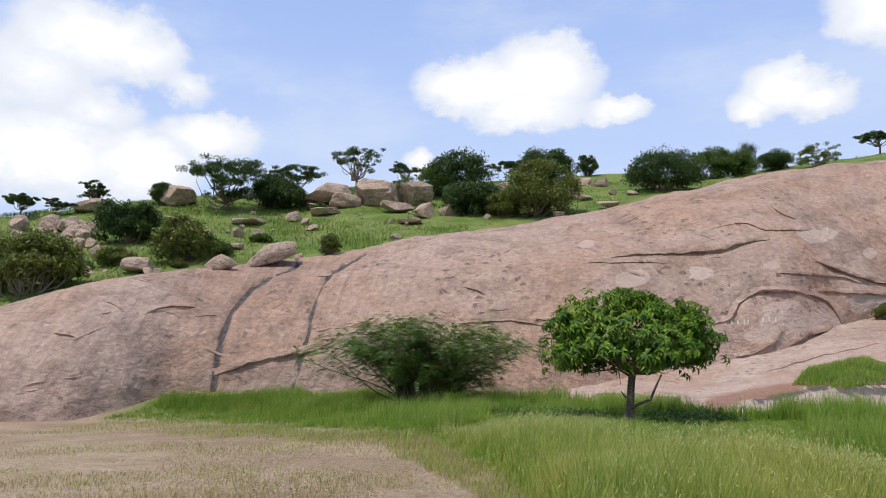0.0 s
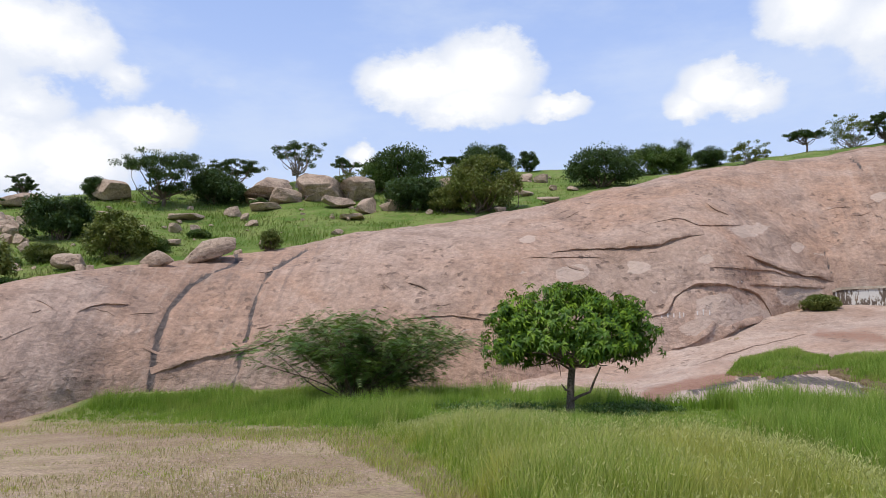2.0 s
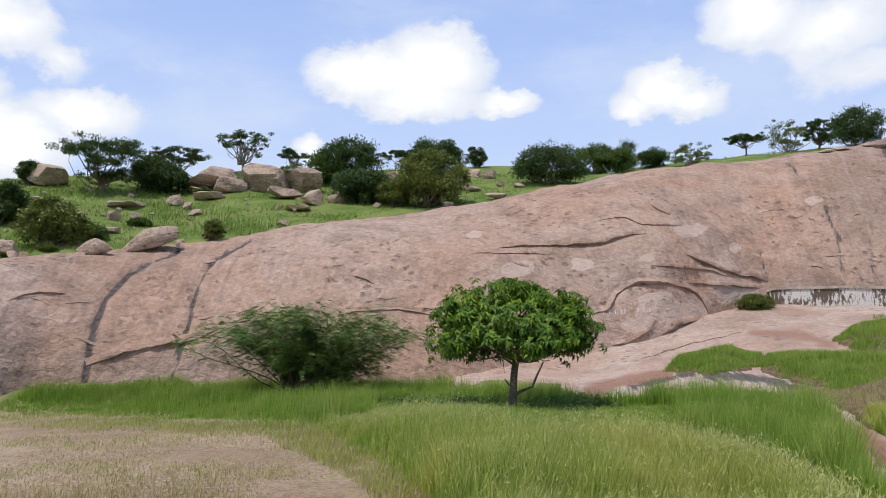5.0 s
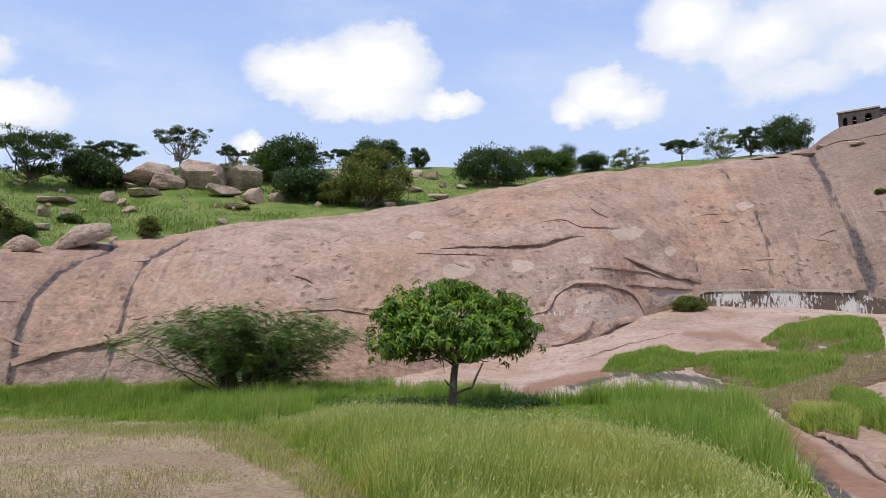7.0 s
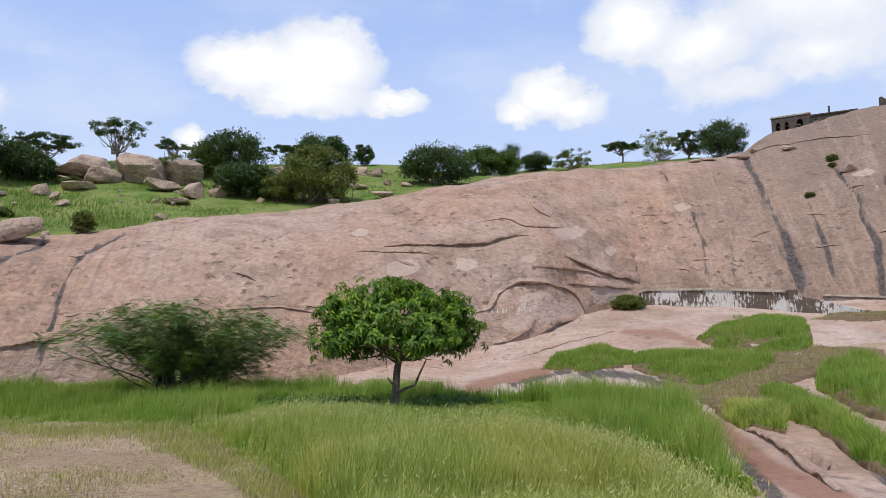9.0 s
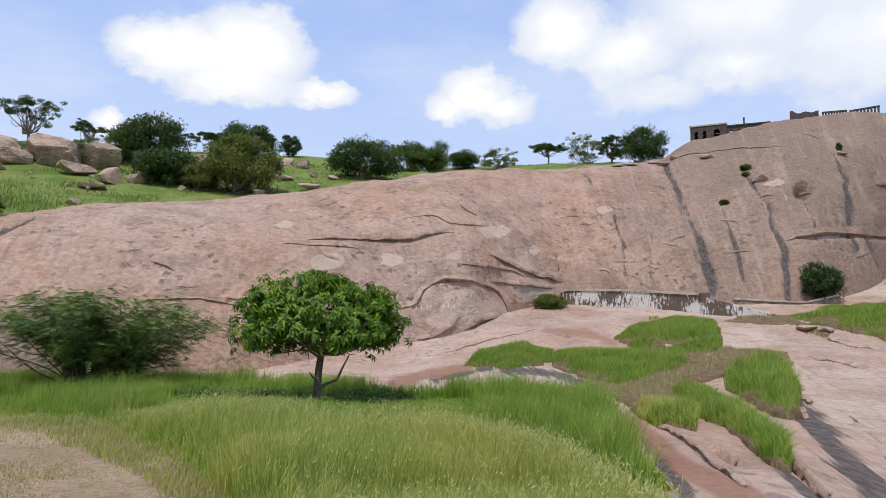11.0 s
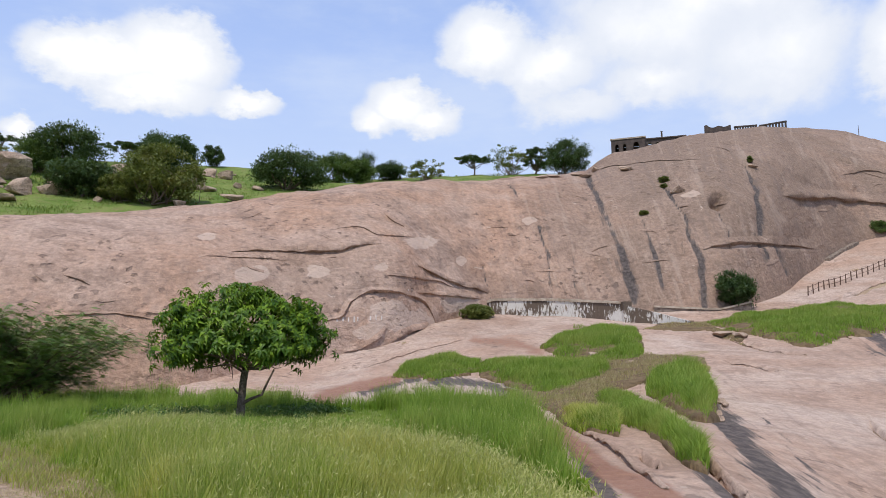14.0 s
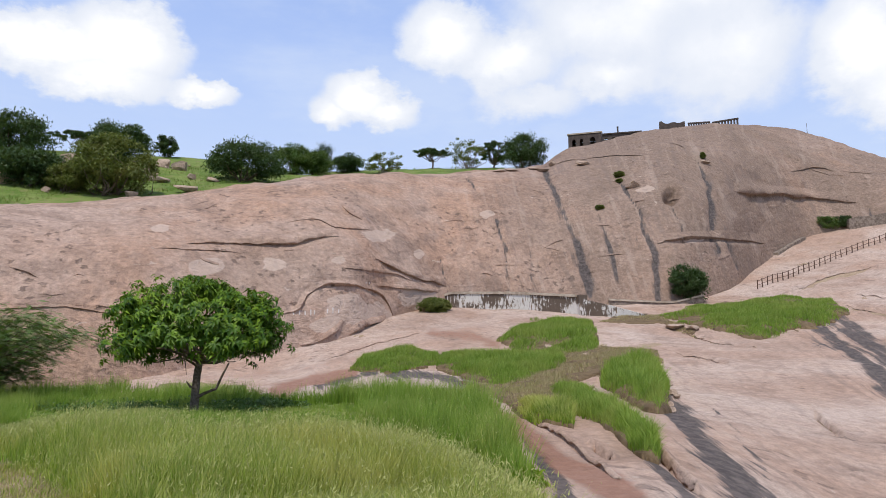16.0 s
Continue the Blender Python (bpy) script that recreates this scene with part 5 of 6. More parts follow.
# the feathery thorn bush beside it
def hero_bush():
    g = np.random.default_rng(77)
    base = ground_at(-1.5, -2.75)
    r = float(np.hypot(base[0], base[1]))
    W, H = 1.19 * r * radians(15.6), 1.03 * r * (math.tan(radians(4.2)) + math.tan(radians(2.75)))
    ob = thing("bush", "wide feathery green thorn bush rising from deep grass", "bush", Vector(base))
    tubes, fr = [], []
    for i in range(150):
        a = g.uniform(0, 2 * np.pi)
        outer = i % 5 < 3
        reach = g.uniform(.05, 1) ** .6 if outer else g.uniform(.05, .72)
        top = (.97 - .4 * reach ** 2.2) * g.uniform(.8, 1.0) * H if outer else g.uniform(.2, .66) * H
        end = np.array([math.cos(a) * reach * W * .5, math.sin(a) * reach * W * .42, top])
        s = np.array([g.uniform(-.1, .1) * W, g.uniform(-.08, .08) * W, -.05])
        p, rad = bough(s, end, .035, .006, g, .1, 9)
        p[:, 2] += np.sin(np.linspace(0, np.pi, 9)) * .1 * H
        tubes.append((p, rad))
        for j in range(74):
            t = g.uniform(.2, 1) ** .65
            q = np.array([np.interp(t, np.linspace(0, 1, 9), p[:, c]) for c in range(3)]) + g.normal(size=3) * [.24, .24, .13]
            out = np.array([end[0], end[1], 0]) / (np.hypot(end[0], end[1]) + 1e-6)
            d = out + g.normal(size=3) * [.8, .8, .25] + [0, 0, .1]
            fr.append((q, d / np.linalg.norm(d), g.uniform(.2, .36)))
        if i % 3 == 0:
            q = p[-1]
            tubes.append(bough(q, q + np.array([end[0], end[1], .5]) / W * g.uniform(.3, .9), .006, .003, g, .1, 4))
    q, d, L = (np.array(x) for x in zip(*fr))
    keep = q[:, 2] > .12
    q, d, L = q[keep], d[keep], L[keep]
    up = np.array([0, 0, 1.0]) + g.normal(size=d.shape) * .25
    s = np.cross(d, up)
    s /= np.linalg.norm(s, axis=1)[:, None]
    v = []
    for j in range(5):
        t = (j + .5) / 5
        for sg in (1, -1):
            o = q + d * (L * t)[:, None] - np.array([0, 0, 1]) * (L * t * t * .35)[:, None]
            ll = (L * .37 * (1 - .5 * t))[:, None]
            w = d * (L * .06)[:, None]
            e = o + sg * s * ll + d * ll * .35 - [0, 0, .02]
            v.append(np.stack([o - w, o + w, e + w * .6, e - w * .6], 1))
    v = np.concatenate(v)
    for t in tubes:
        part("stem", wood("stem", [t], BARK), ob)
    part("crown", mesh_of("crown", v, np.arange(len(v) * 4).reshape(-1, 4), LEAF_FINE, False), ob)


hero_bush()


# ------------------------------------------------------------------ boulders
def boulder_mesh(w, d, h, seed, blocky=0.3):
    bm = bmesh.new()
    bmesh.ops.create_icosphere(bm, subdivisions=4 if w > 2.0 else 3, radius=1)
    co = np.array([v.co[:] for v in bm.verts])
    box = co / np.abs(co).max(1)[:, None]
    co = co * (1 - blocky) + box * blocky * 0.85
    cut = np.random.default_rng(seed)
    for _ in range(15):
        n = cut.normal(size=3)
        n /= np.linalg.norm(n)
        over = np.maximum(co @ n - cut.uniform(0.4, 0.8), 0)
        co = co - over[:, None] * n * 0.96
    co *= (1 + 0.05 * fractal(co * 1.8 + seed * 3.1, 4, seed))[:, None]
    co[:, 2] = np.where(co[:, 2] < -0.55, -0.55 + (co[:, 2] + 0.55) * 0.3, co[:, 2])
    co += 0.025 * fractal(co * 5 + seed, 3, seed + 5)[:, None]
    lo, hi = co.min(0), co.max(0)
    co = (co - (lo + hi) / 2 * [1, 1, 0] - [0, 0, lo[2]]) / (hi - lo) * [w, d, h]
    for v, c in zip(bm.verts, co):
        v.co = c
    return from_bm("boulder", bm, BOULDER)


def boulder(p, w, h, seed, label, depth=0.75, turn=None, tilt=0.0, sink=0.12, blocky=0.3):
    g = random.Random(seed)
    ob = new("boulder", boulder_mesh(w, w * depth, h * (1 + sink), seed, blocky))
    ob.matrix_world = Matrix.Translation(Vector(p) - Vector((0, 0, h * sink))) @ Euler((0, radians(tilt), radians(g.uniform(-25, 25) if turn is None else turn))).to_matrix().to_4x4()
    tagged(ob, label, "boulder", "hillside boulders")


_g = random.Random(31)
# the tumbled pile below the ridge and single stones in the turf
PILE = [(_g.uniform(-30.2, -24.3), _g.uniform(7.2, 9.1), _g.uniform(.6, 1.3)) for _ in range(34)]
STONES = [(_g.uniform(-24, 13), _g.uniform(.12, .95), _g.uniform(.22, .5)) for _ in range(46)]
BOULDERS = [(_a, _e, _w, _w * _g.uniform(.5, .85)) for _a, _e, _w in PILE]
BOULDERS += [(_a, float(crest_el(_a)) + _k * float(sky_el(_a) - crest_el(_a)), _w, _w * _g.uniform(.3, .7)) for _a, _k, _w in STONES]
BOULDERS += [
    (-16.9, 6.7, .85, .8), (-10.7, 7.7, .65, .5), (-21, 6.15, .9, .6), (-20.4, 6.2, .65, .5), (-21.7, 6.4, 2.2, 1.1), (-24.7, 6.1, .7, .55), (-27.2, 8.8, 1.55, 1.05), (-25.9, 9.1, 1.05, .75),
    (-26.4, 7.8, 1.1, .9), (-25.3, 8.25, 1.05, .9), (-24.7, 7.8, .9, .75), (-26.8, 7.55, .95, .75), (-29.2, 8.55, 1.4, .95), (-26, 8.5, .8, .6), (-25.3, 9.2, .8, .5), (-28, 8.3, .9, .65), (-14.5, 10.1, 2.5, .55),
    (-15.2, 9.2, 1.1, .65), (-13.7, 9.3, .8, .5), (-15.4, 8.3, 1.6, .45), (-11.1, 10.5, 1.3, .75), (-10.3, 10.3, .8, .5), (-9.8, 9.9, 1, .45), (-14.1, 10.8, .55, .3), (-19.8, 10, 1.1, .4), (-24.9, 10.3, 2.7, .9),
    (-19.4, 11.2, 2.8, 1.35), (-8.9, 11.8, 3.9, 1.6), (-7.5, 11.6, 2.7, 1.35), (-4.6, 11.95, 4.2, 1.85), (-2.2, 12.0, 3.0, 1.7), (-3.5, 11.4, 2.6, .75), (-1.5, 11.0, 1.9, 1.25), (.2, 11.1, 1.5, .85), (-2.5, 10.6, 2, .35), (.9, 11.5, 1.6, 1.1), (-5.4, 11.8, 1.8, .6),
    (-8.8, 11.05, 2.4, .6), (-3.6, 9.4, .95, .45), (8.6, 11.05, .9, .4), (-8.6, 8.2, 1.25, 1.2), (3.3, 10.95, .6, .4), (4.7, 12.9, 1.45, .85), (10.6, 13.2, 1, .75), (11.7, 13.1, 1.15, .65), (9.9, 12.3, 1.1, .9),
    (12.2, 11.65, 1.7, .5), (12.6, 12.55, .65, .4), (10.6, 12.2, 1.3, .4), (-6.1, 10.7, .4, .3), (-9.5, 11.5, 1.7, .35), (14.1, 12.45, 1.05, .35)]
for k, (a, e, w, h) in enumerate(BOULDERS):
    p = terrace_at(a, e)
    r = float(np.hypot(p[0], p[1]))
    flat = h / w < 0.4
    boulder(p, r * radians(w), r * radians(h), 500 + k, "low flat granite slab lying in hillside grass" if flat else ("large rounded granite outcrop on the ridge line" if w > 2.4 else ("angular granite block in a tumbled hillside pile" if k < 34 else "small granite stone lying in hillside grass" if w < .52 else "weathered pinkish granite boulder in hillside grass")), 0.7 if w < 2.4 else 0.9, blocky=0.5 if w < 2.4 else 0.25)
for a, e, w, h, tilt, label in ((-12.9, 7.25, 4.7, 1.35, -17, "long rounded granite boulder poised on the hill's brow"), (-16.0, 6.75, 1.9, 1.1, -10, "squat pale granite boulder beside a longer one")):
    p, _ = rock_at(a, e)
    r = float(np.hypot(p[0], p[1]))
    boulder(p + Vector((0, .3, .1)), r * radians(w), r * radians(h), int(800 - a), label, 0.55, 5, tilt, 0.1, 0.25)
for a, e, w, h in ((35.3, 13.55, 1.2, .28), (36.2, 13.6, 1.3, .3), (37.8, 13.65, .9, .25), (38.5, 13.45, 1.1, .28), (41.5, 13.8, 1.15, .38), (45.0, 12.0, 1.1, .6), (50.1, 13.35, .7, .22), (39.2, 13.9, .8, .3)):
    p, _ = rock_at(a, e)
    r = float(np.hypot(p[0], p[1]))
    boulder(p + Vector((0, 0, -.05)), r * radians(w), r * radians(h), int(900 + a * 5), "thin dark granite flake resting on the bare dome", 0.8, None, 3, 0.1, 0.5)
for a, e, w, h in ((38.6, 0.3, 0.8, 0.4), (41.3, -0.2, 0.7, 0.3), (47.0, -2.2, 0.7, 0.35), (47.5, -3.2, 0.6, 0.3), (47.1, -4.0, 0.8, 0.4), (35.1, -2.2, 1.6, 0.2), (37.5, -2.3, 1.3, 0.2), (41.5, -2.6, 0.8, 0.2), (48.7, 1.6, 1.5, 0.35), (37.9, .55, .8, .35), (47.2, -3.0, .9, .4), (47.0, -3.6, .7, .4), (46.6, -1.7, .9, .25), (47.6, 1.75, 1.6, .35), (43.6, .35, 1.2, .25), (42.6, -7.5, 1.3, .25), (49.4, 1.1, .5, .15), (56.0, 1.7, .7, .2), (52.7, .2, .3, .12)):
    p = apron_at(a, e)
    r = float(np.hypot(p[0], p[1]))
    boulder(p, r * radians(w), r * radians(h), int(950 + a * 3), "loose flat granite stone on the bare apron", 0.8, None, 0, 0.2, 0.5)


# ------------------------------------------------------------------ walls, fence, ruins
def lime_wall():
    mat, N = material("limewashed_masonry")
    co = N.node("ShaderNodeTexCoord").outputs["Object"]
    drip = N.noise(N.stretch(co, 2.2, 2.2, 0.6), 3.4, 7, 0.75)
    blot = N.noise(co, 0.45, 4, 0.6)
    fine = N.noise(co, 9, 5, 0.7)
    col = N.mix(fine, (0.07, 0.055, 0.045), (0.19, 0.145, 0.11))
    col = N.mix(N.m("MULTIPLY", N.step(blot, 0.5, 0.62), 0.5), col, (0.36, 0.26, 0.15))
    m = N.step(N.m("ADD", drip, N.m("MULTIPLY", N.m("SUBTRACT", blot, 0.5), 1.1)), 0.51, 0.56)
    col = N.mix(m, col, N.mix(fine, (0.45, 0.43, 0.4), (0.8, 0.78, 0.74)))
    finish(N, col, 0.9, N.m("ADD", fine, drip), 0.4, 0.05, 0.2)
    return mat


LIME = lime_wall()
COPING = plain("weathered_coping", (0.3, 0.24, 0.18), (0.55, 0.47, 0.38), 2)
DARK_STONE = plain("old_dark_stone", (0.06, 0.046, 0.042), (0.12, 0.092, 0.08), 1.6)
RUBBLE = plain("weathered_rubble", (0.13, 0.1, 0.08), (0.33, 0.27, 0.22), 3.5, 0.9, 0.8, 0.08)
RUSTED = plain("rusted_iron", (0.07, 0.045, 0.035), (0.16, 0.09, 0.06), 9, 0.7)


def prism(pts, thick, z0, z1):
    """A strip of wall along plan points, with its foot at z0 and its top at z1 (per point)."""
    pts = np.array(pts, float)
    d = np.gradient(pts, axis=0)
    n = np.stack([-d[:, 1], d[:, 0]], -1)
    n /= np.linalg.norm(n, axis=1)[:, None]
    a, b = pts - n * thick / 2, pts + n * thick / 2
    col = lambda q, z: np.column_stack([q, z])
    v = np.stack([col(a, z0), col(a, z1), col(b, z1), col(b, z0)], 0)
    f = np.concatenate([grid_faces(4, len(pts)), np.array([[j + 3 * len(pts), j + 1 + 3 * len(pts), j + 1, j] for j in range(len(pts) - 1)]),
                        [[0, len(pts), 2 * len(pts), 3 * len(pts)]], [[k * len(pts) - 1 for k in (4, 3, 2, 1)]]])
    return v, f


def tank_wall():
    ob = thing("retaining_wall", "streaked whitewashed masonry wall holding water below the cliff", "wall")
    az = np.linspace(31.1, 40.9, 30)
    foot = np.interp(az, [31, 33, 37, 41], [3.55, 3.45, 3.2, 2.8])
    top = np.interp(az, [31, 31.6, 36.2, 40.9], [4.4, 4.62, 4.56, 4.27])
    r = np.interp(az, [31, 36, 41], [ground_r(31, 3.55), ground_r(36, 3.3), ground_r(41, 2.85)])
    plan = at(az, foot, r)
    zt = EYE + r * np.tan(np.radians(top))
    v, f = prism(plan[:, :2], .5, plan[:, 2] - 1.0, zt)
    part("wall", mesh_of("wall", v, f, LIME, False), ob)
    v, f = prism(plan[:, :2], .66, zt - .02, zt + .14 + 0.02 * np.sin(az * 9))
    part("coping", mesh_of("coping", v, f, COPING, False), ob, "worn pale stone coping")
    az2 = np.linspace(41.0, 45.4, 14)
    r2 = np.linspace(r[-1], r[-1] - 1.5, 14)
    t2 = np.interp(az2, [41, 43, 45.4], [4.15, 3.65, 2.95])
    p2 = at(az2, t2 * 0 + 2.4, r2)
    v, f = prism(p2[:, :2], .5, p2[:, 2] - 1, EYE + r2 * np.tan(np.radians(t2)))
    part("wing_wall", mesh_of("wing_wall", v, f, LIME, False), ob, "whitewashed wing wall that slopes down")
    q = plan[-1]
    v, f = prism([(q[0] - .25, q[1] - .15), (q[0], q[1] - .25), (q[0] + .25, q[1] - .35)], .7, np.full(3, q[2] - 1), np.full(3, zt[-1] + .1))
    part("buttress", mesh_of("buttress", v, f, LIME, False), ob)
    ob = thing("parapet_wall", "low dark mossy parapet wall at the cliff's foot", "wall")
    az3 = np.linspace(43, 49.5, 14)
    t3 = np.interp(az3, [43, 47.4, 49.5], [3.95, 3.65, 4.1])
    r3 = ground_r(az3, 3.4) + 1.0
    p3 = at(az3, 2.6, r3)
    v, f = prism(p3[:, :2], .45, p3[:, 2] - 1, EYE + r3 * np.tan(np.radians(t3)))
    part("wall", mesh_of("wall", v, f, RUBBLE, False), ob)
    v, f = prism(p3[:, :2], .6, EYE + r3 * np.tan(np.radians(t3)), EYE + r3 * np.tan(np.radians(t3)) + .12)
    part("coping", mesh_of("coping", v, f, COPING, False), ob, "pale stone coping")
    for a0, a1, e0, e1, label in ((54.4, 56.2, 0, 0, "short rubble causeway over a rock gully"), (58.9, 64, 8.85, 9.15, "dark stone parapet along the upper slope")):
        ob = thing("parapet_wall", label, "wall")
        az4 = np.linspace(a0, a1, 10)
        t4 = np.linspace(e0, e1, 10) + .05 * np.sin(az4 * 7)
        r4 = ground_r(az4, foot_el(az4)) - .6
        p4 = at(az4, foot_el(az4), r4)
        v, f = prism(p4[:, :2], .5, p4[:, 2] - 1.2, np.maximum(EYE + r4 * np.tan(np.radians(t4)), p4[:, 2] + .3))
        part("wall", mesh_of("wall", v, f, RUBBLE, False), ob)


tank_wall()


def post_fence():
    ob = thing("fence", "rusty iron post and rail fence climbing the bare slope", "fence")
    line = mono((53.1, 4.42), (55.2, 5.1), (56.6, 5.6), (58, 6.12), (59.4, 6.6), (61, 7.15), (66, 8.0))
    az = np.concatenate([np.linspace(53.1, 61, 25), np.linspace(61.4, 66, 12)])
    p = apron_at(az, line(az)) - [0, 0, .03]
    bm = bmesh.new()
    bmesh.ops.create_cube(bm, size=1)
    for v in bm.verts:
        s = 0.09 if v.co.z < 0 else 0.065
        v.co = (v.co.x * s, v.co.y * s, (v.co.z + .5) * 1.0 - .25)
    bmesh.ops.bevel(bm, geom=bm.edges[:], offset=.012, segments=1, affect="EDGES")
    post = from_bm("post", bm, RUSTED)
    for q in p:
        o = part("post", post, ob)
        o.location = q
        o.rotation_euler = (random.uniform(-.05, .05), random.uniform(-.05, .05), random.uniform(0, 1))
    for h in (.34, .66):
        for i in range(len(p) - 1):
            part("rail", wood("rail", [([p[i] + [0, 0, h], (p[i] + p[i + 1]) / 2 + [0, 0, h - .02], p[i + 1] + [0, 0, h]], [.02, .02, .02])], RUSTED), ob)


post_fence()


def arcade(width, height, thick, openings, sill=0.0):
    """A wall with arched openings (middle, half width, spring, rise); x along it, z up, front at y = 0."""
    xs = {0.0, width}
    for c, hw, sp, rise in openings:
        xs |= {c - hw + 2 * hw * i / 10 for i in range(11)}
    xs = sorted(xs)
    bm = bmesh.new()

    def block(x0, x1, a0, a1, b0, b1):
        v = [bm.verts.new(c) for c in ((x0, 0, a0), (x1, 0, a1), (x1, 0, b1), (x0, 0, b0), (x0, thick, a0), (x1, thick, a1), (x1, thick, b1), (x0, thick, b0))]
        for q in ((0, 1, 2, 3), (7, 6, 5, 4), (0, 4, 5, 1), (1, 5, 6, 2), (2, 6, 7, 3), (3, 7, 4, 0)):
            bm.faces.new([v[i] for i in q])

    for x0, x1 in zip(xs, xs[1:]):
        m = (x0 + x1) / 2
        o = next((o for o in openings if abs(m - o[0]) < o[1]), None)
        if o is None:
            block(x0, x1, 0, 0, height, height)
        else:
            c, hw, sp, rise = o
            arc = lambda x: sp + rise * math.sqrt(max(0, 1 - ((x - c) / hw) ** 2))
            block(x0, x1, arc(x0), arc(x1), height, height)
            if sill:
                block(x0, x1, 0, 0, sill, sill)
    bmesh.ops.remove_doubles(bm, verts=bm.verts, dist=0.001)
    return bm


def ruins():
    def stand(az, el, extra):
        r = float(crest_r(az)) + extra
        return at(az, el, r), r

    p, r = stand(40.45, 14.55, 2.0)
    turn = Matrix.Translation(p) @ Matrix.Rotation(radians(-48), 4, "Z")
    ob = thing("ruined_pavilion", "roofless dark stone pavilion ruin with arched openings", "ruin")
    ob.matrix_world = turn
    W, H = r * radians(2.45), r * (math.tan(radians(16.03)) - math.tan(radians(14.55)))
    arches = [(W * .17, W * .055, H * .68, H * .1), (W * .4, W * .05, H * .68, H * .1), (W * .74, W * .085, H * .68, H * .15)]
    part("front_wall", from_bm("front_wall", arcade(W, H, .5, arches, H * .42), DARK_STONE), ob)
    o = part("back_wall", from_bm("back_wall", arcade(W, H * .9, .5, [(W * .35, W * .06, H * .6, H * .12)], H * .4), DARK_STONE), ob)
    o.location = (0, 4.0, 0)
    for x in (0.0, W - .5):
        o = part("side_wall", from_bm("side_wall", arcade(3.5, H * (1 if x == 0 else .97), .5, [(1.7, .45, H * .62, .4)], H * .42), DARK_STONE), ob)
        o.matrix_local = Matrix.Translation((x + .5, .5, 0)) @ Matrix.Rotation(radians(90), 4, "Z")
    o = part("roof", from_bm("roof", arcade(W - .2, .2, 4.2, []), DARK_STONE), ob)
    o.location = (.1, .1, H * .93)
    o = part("cornice", from_bm("cornice", arcade(W + .3, .22, .75, []), COPING), ob, "worn projecting cornice")
    o.location = (-.15, -.12, H)
    p, r = stand(42.85, 15.0, 3.0)
    ob = thing("ruined_wall", "long low dark range of ruined rooms with slit openings", "ruin")
    ob.matrix_world = Matrix.Translation(p) @ Matrix.Rotation(radians(-46), 4, "Z")
    L = r * radians(2.9)
    H2 = r * (math.tan(radians(15.92)) - math.tan(radians(15.0)))
    part("wall", from_bm("wall", arcade(L, H2, .5, [(L * .2 * i + .9, .28, H2 * .7, .12) for i in range(5)], H2 * .6), DARK_STONE), ob)
    o = part("roof_slab", from_bm("roof_slab", arcade(L + .4, .2, 3.4, []), DARK_STONE), ob)
    o.location = (-.2, -.2, H2)
    p, r = stand(44.1, 15.6, 3.6)
    ob = thing("stone_pillar", "lone square stone pillar standing above the ruins", "pillar")
    ob.location = p
    H3 = r * (math.tan(radians(16.43)) - math.tan(radians(15.6)))
    part("shaft", wood("shaft", [([(0, 0, 0), (0, 0, H3 * .5), (0, 0, H3 - .15)], [.17, .16, .15])], DARK_STONE), ob)
    part("capital", wood("capital", [([(0, 0, H3 - .15), (0, 0, H3 - .1), (0, 0, H3)], [.15, .2, .2])], DARK_STONE), ob)
    p, r = stand(47.08, 15.75, 1.0)
    ob = thing("ruined_wall", "broken dark rubble wall on the summit", "ruin")
    ob.matrix_world = Matrix.Translation(p) @ Matrix.Rotation(radians(-44), 4, "Z")
    L = r * radians(1.8)
    xs = np.linspace(0, L, 12)
    top = r * (math.tan(radians(16.38)) - math.tan(radians(15.75))) * (1 + .08 * np.sin(xs * 3.1)) + np.where(xs < .6, .35, 0)
    v, f = prism(np.column_stack([xs, 0 * xs]), .6, np.zeros(12), top)
    part("wall", mesh_of("wall", v, f, DARK_STONE, False), ob)
    for a0, a1, e0, e1, n, label in ((49.1, 50.6, 16.3, 16.28, 9, "low stone balustrade on the summit"), (50.75, 52.5, 16.2, 16.2, 9, "pierced stone balustrade at the summit's edge")):
        p, r = stand(a0, 15.5, 1.0)
        p1, _ = stand(a1, 15.5, 1.0)
        ob = thing("balustrade", label, "balustrade")
        d = p1 - p
        ob.matrix_world = Matrix.Translation(p) @ Matrix.Rotation(math.atan2(d[1], d[0]), 4, "Z")
        L = float(np.hypot(d[0], d[1]))
        h = [r * (math.tan(radians(e)) - math.tan(radians(15.5))) - .25 for e in (e0, e1)]
        baluster = from_bm("baluster", arcade(.3, 1.0, .3, []), DARK_STONE)
        for i in range(n):
            t = i / (n - 1)
            o = part("baluster", baluster, ob)
            o.matrix_local = Matrix.Translation((t * (L - .3), 0, 0)) @ Matrix.Diagonal((1, 1, h[0] * (1 - t) + h[1] * t, 1))
        o = part("rail", from_bm("rail", arcade(L + .1, .25, .4, []), DARK_STONE), ob)
        o.matrix_local = Matrix.Translation((-.05, -.05, h[0])) @ Matrix.Rotation(-math.atan2(h[1] - h[0], L), 4, "Y")
    p, r = stand(56.87, 14.4, 2.0)
    ob = thing("mast", "thin metal mast on the summit", "mast")
    ob.location = p
    part("pole", wood("pole", [([(0, 0, 0), (0, 0, 1.3), (0, 0, r * (math.tan(radians(15.4)) - math.tan(radians(14.4))))], [.06, .05, .03])], RUSTED), ob)


ruins()

# scratched white marks on the rock that cannot be read, as plain bars
CHALK = plain("chalk_white", (0.5, 0.42, 0.37), (0.66, 0.6, 0.56), 6)


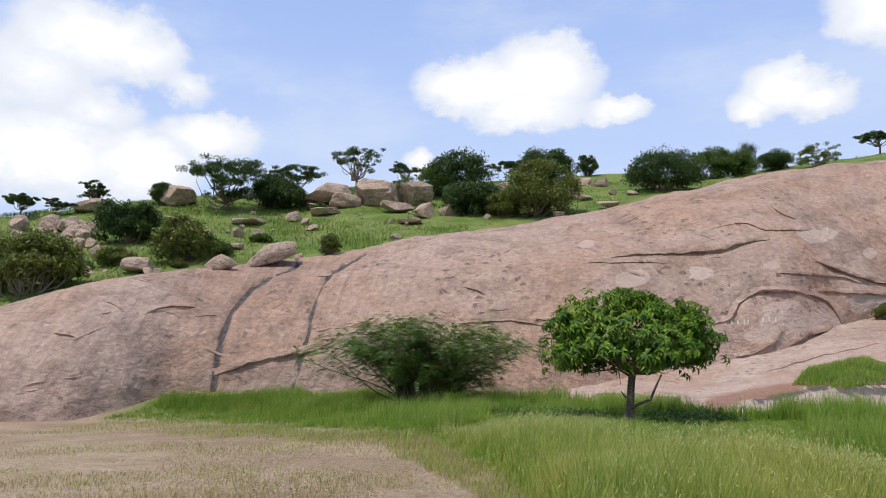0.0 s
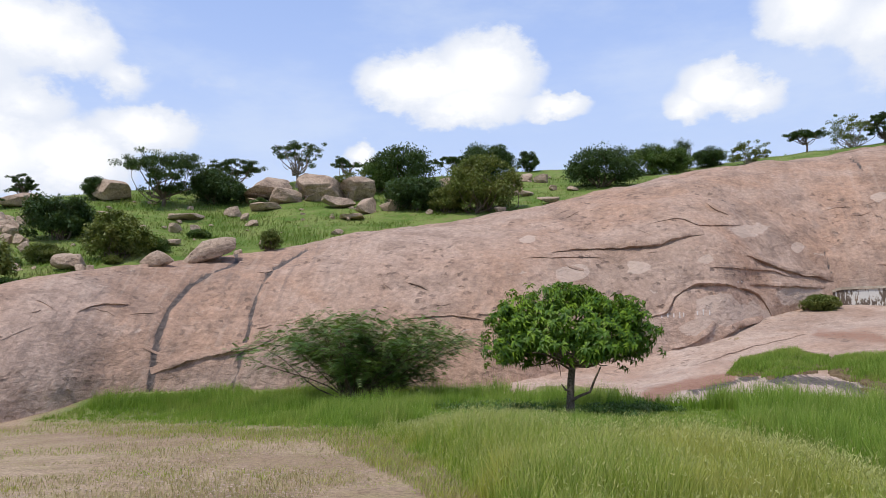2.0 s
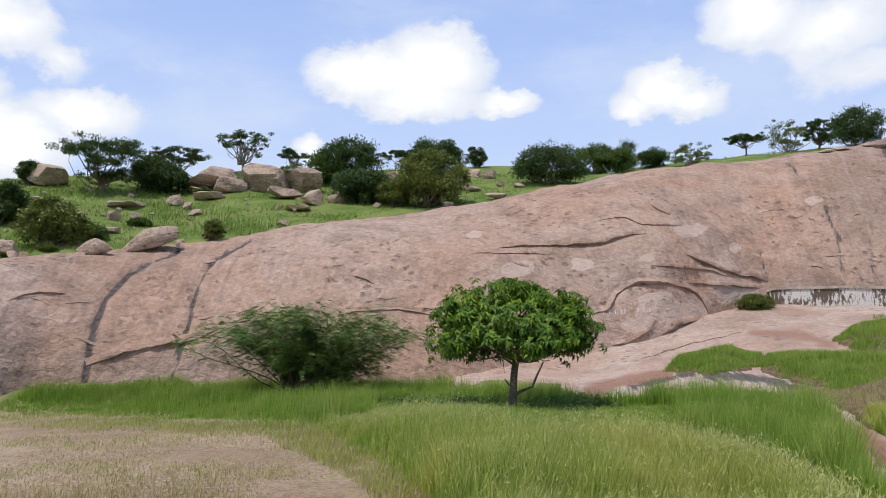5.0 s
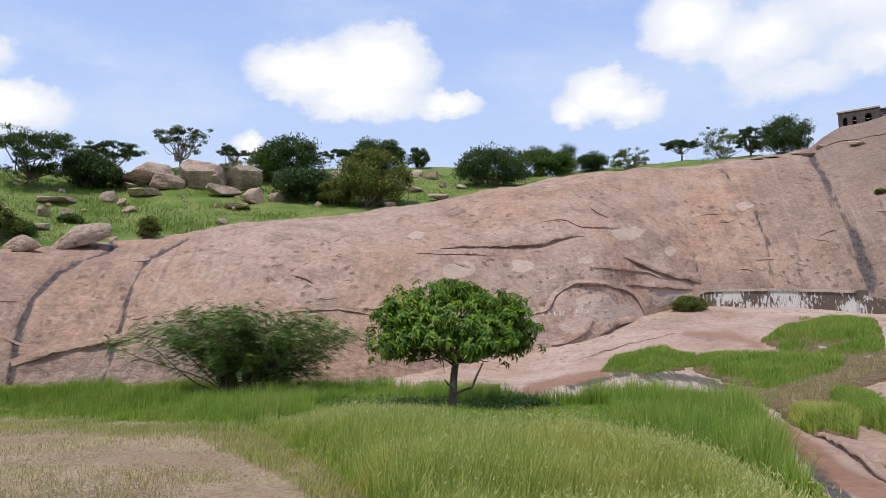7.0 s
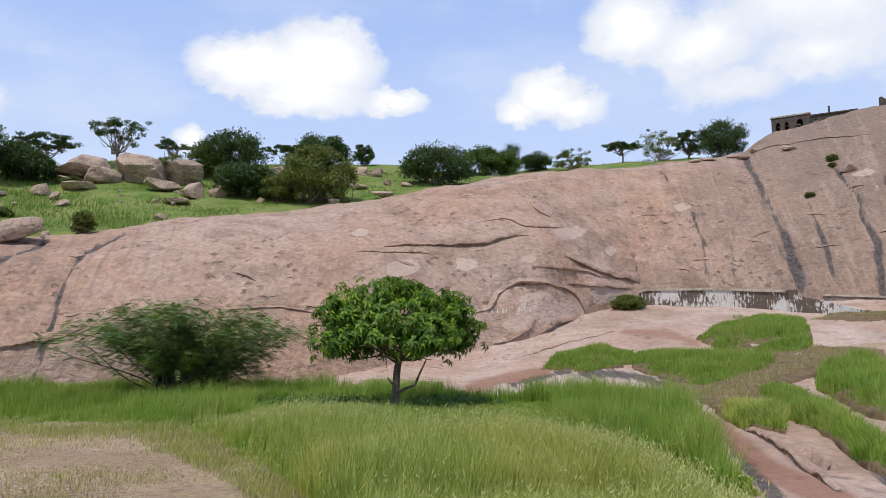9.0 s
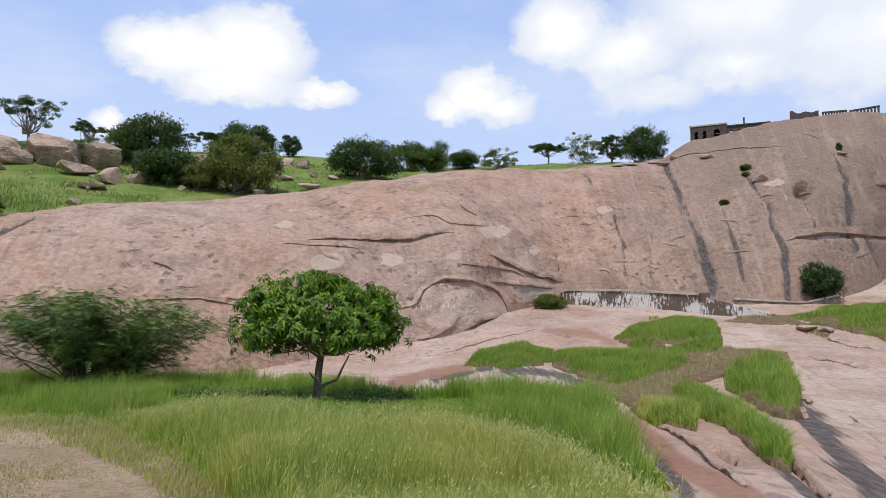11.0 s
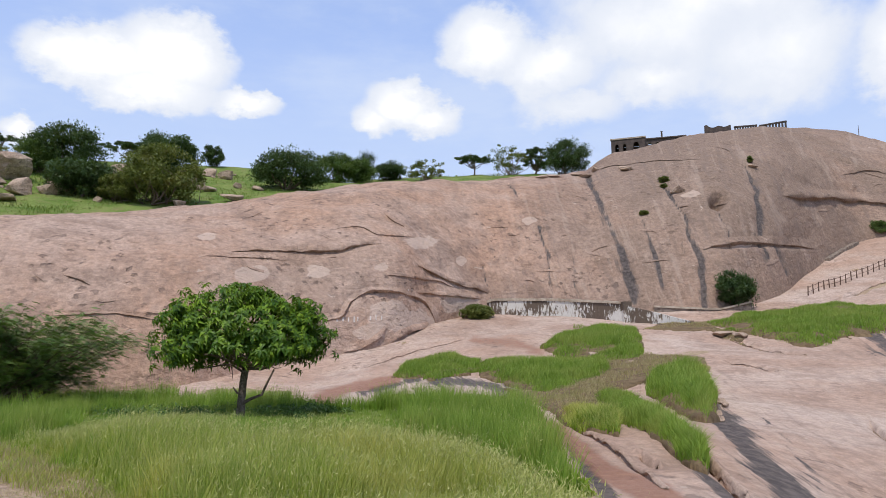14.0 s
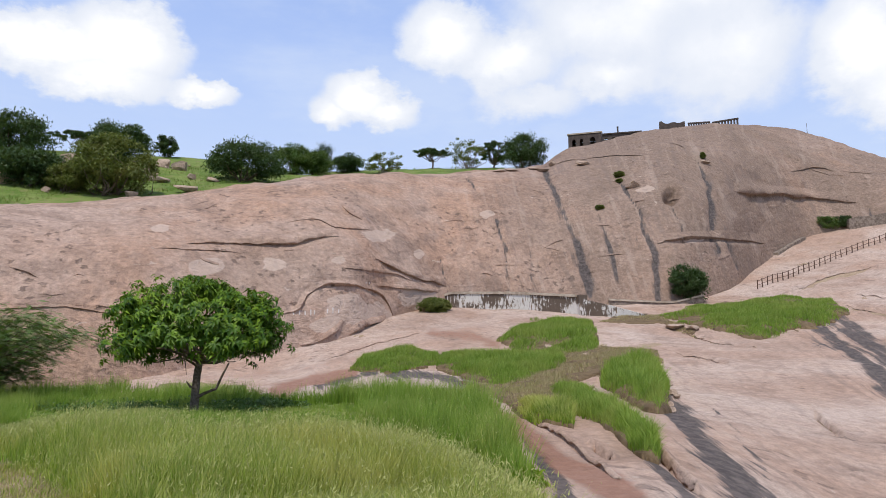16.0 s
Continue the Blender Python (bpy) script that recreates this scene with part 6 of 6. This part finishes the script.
def chalk_marks():
    for a0, a1, e, h, n in ((19.6, 21.6, 3.2, .34, 5), (22.0, 23.3, 3.35, .3, 3), (24.2, 25.4, 5.35, .22, 4)):
        ob = thing("chalk_marks", "row of white painted bars on pink granite", "graffiti")
        for i in range(n):
            a = a0 + (a1 - a0) * (i + .5) / n
            p0, n0 = rock_at(a, e - h / 2)
            p1, n1 = rock_at(a, e + h / 2)
            side = (p1 - p0).cross(n0).normalized() * .035
            out = n0 * .03
            v = [p0 - side + out, p0 + side + out, p1 + side + out, p1 - side + out]
            v += [q - n0 * .05 for q in v]
            part("bar", mesh_of("bar", [q[:] for q in v], [(0, 1, 2, 3), (7, 6, 5, 4), (0, 4, 5, 1), (1, 5, 6, 2), (2, 6, 7, 3), (3, 7, 4, 0)], CHALK, False), ob)


chalk_marks()
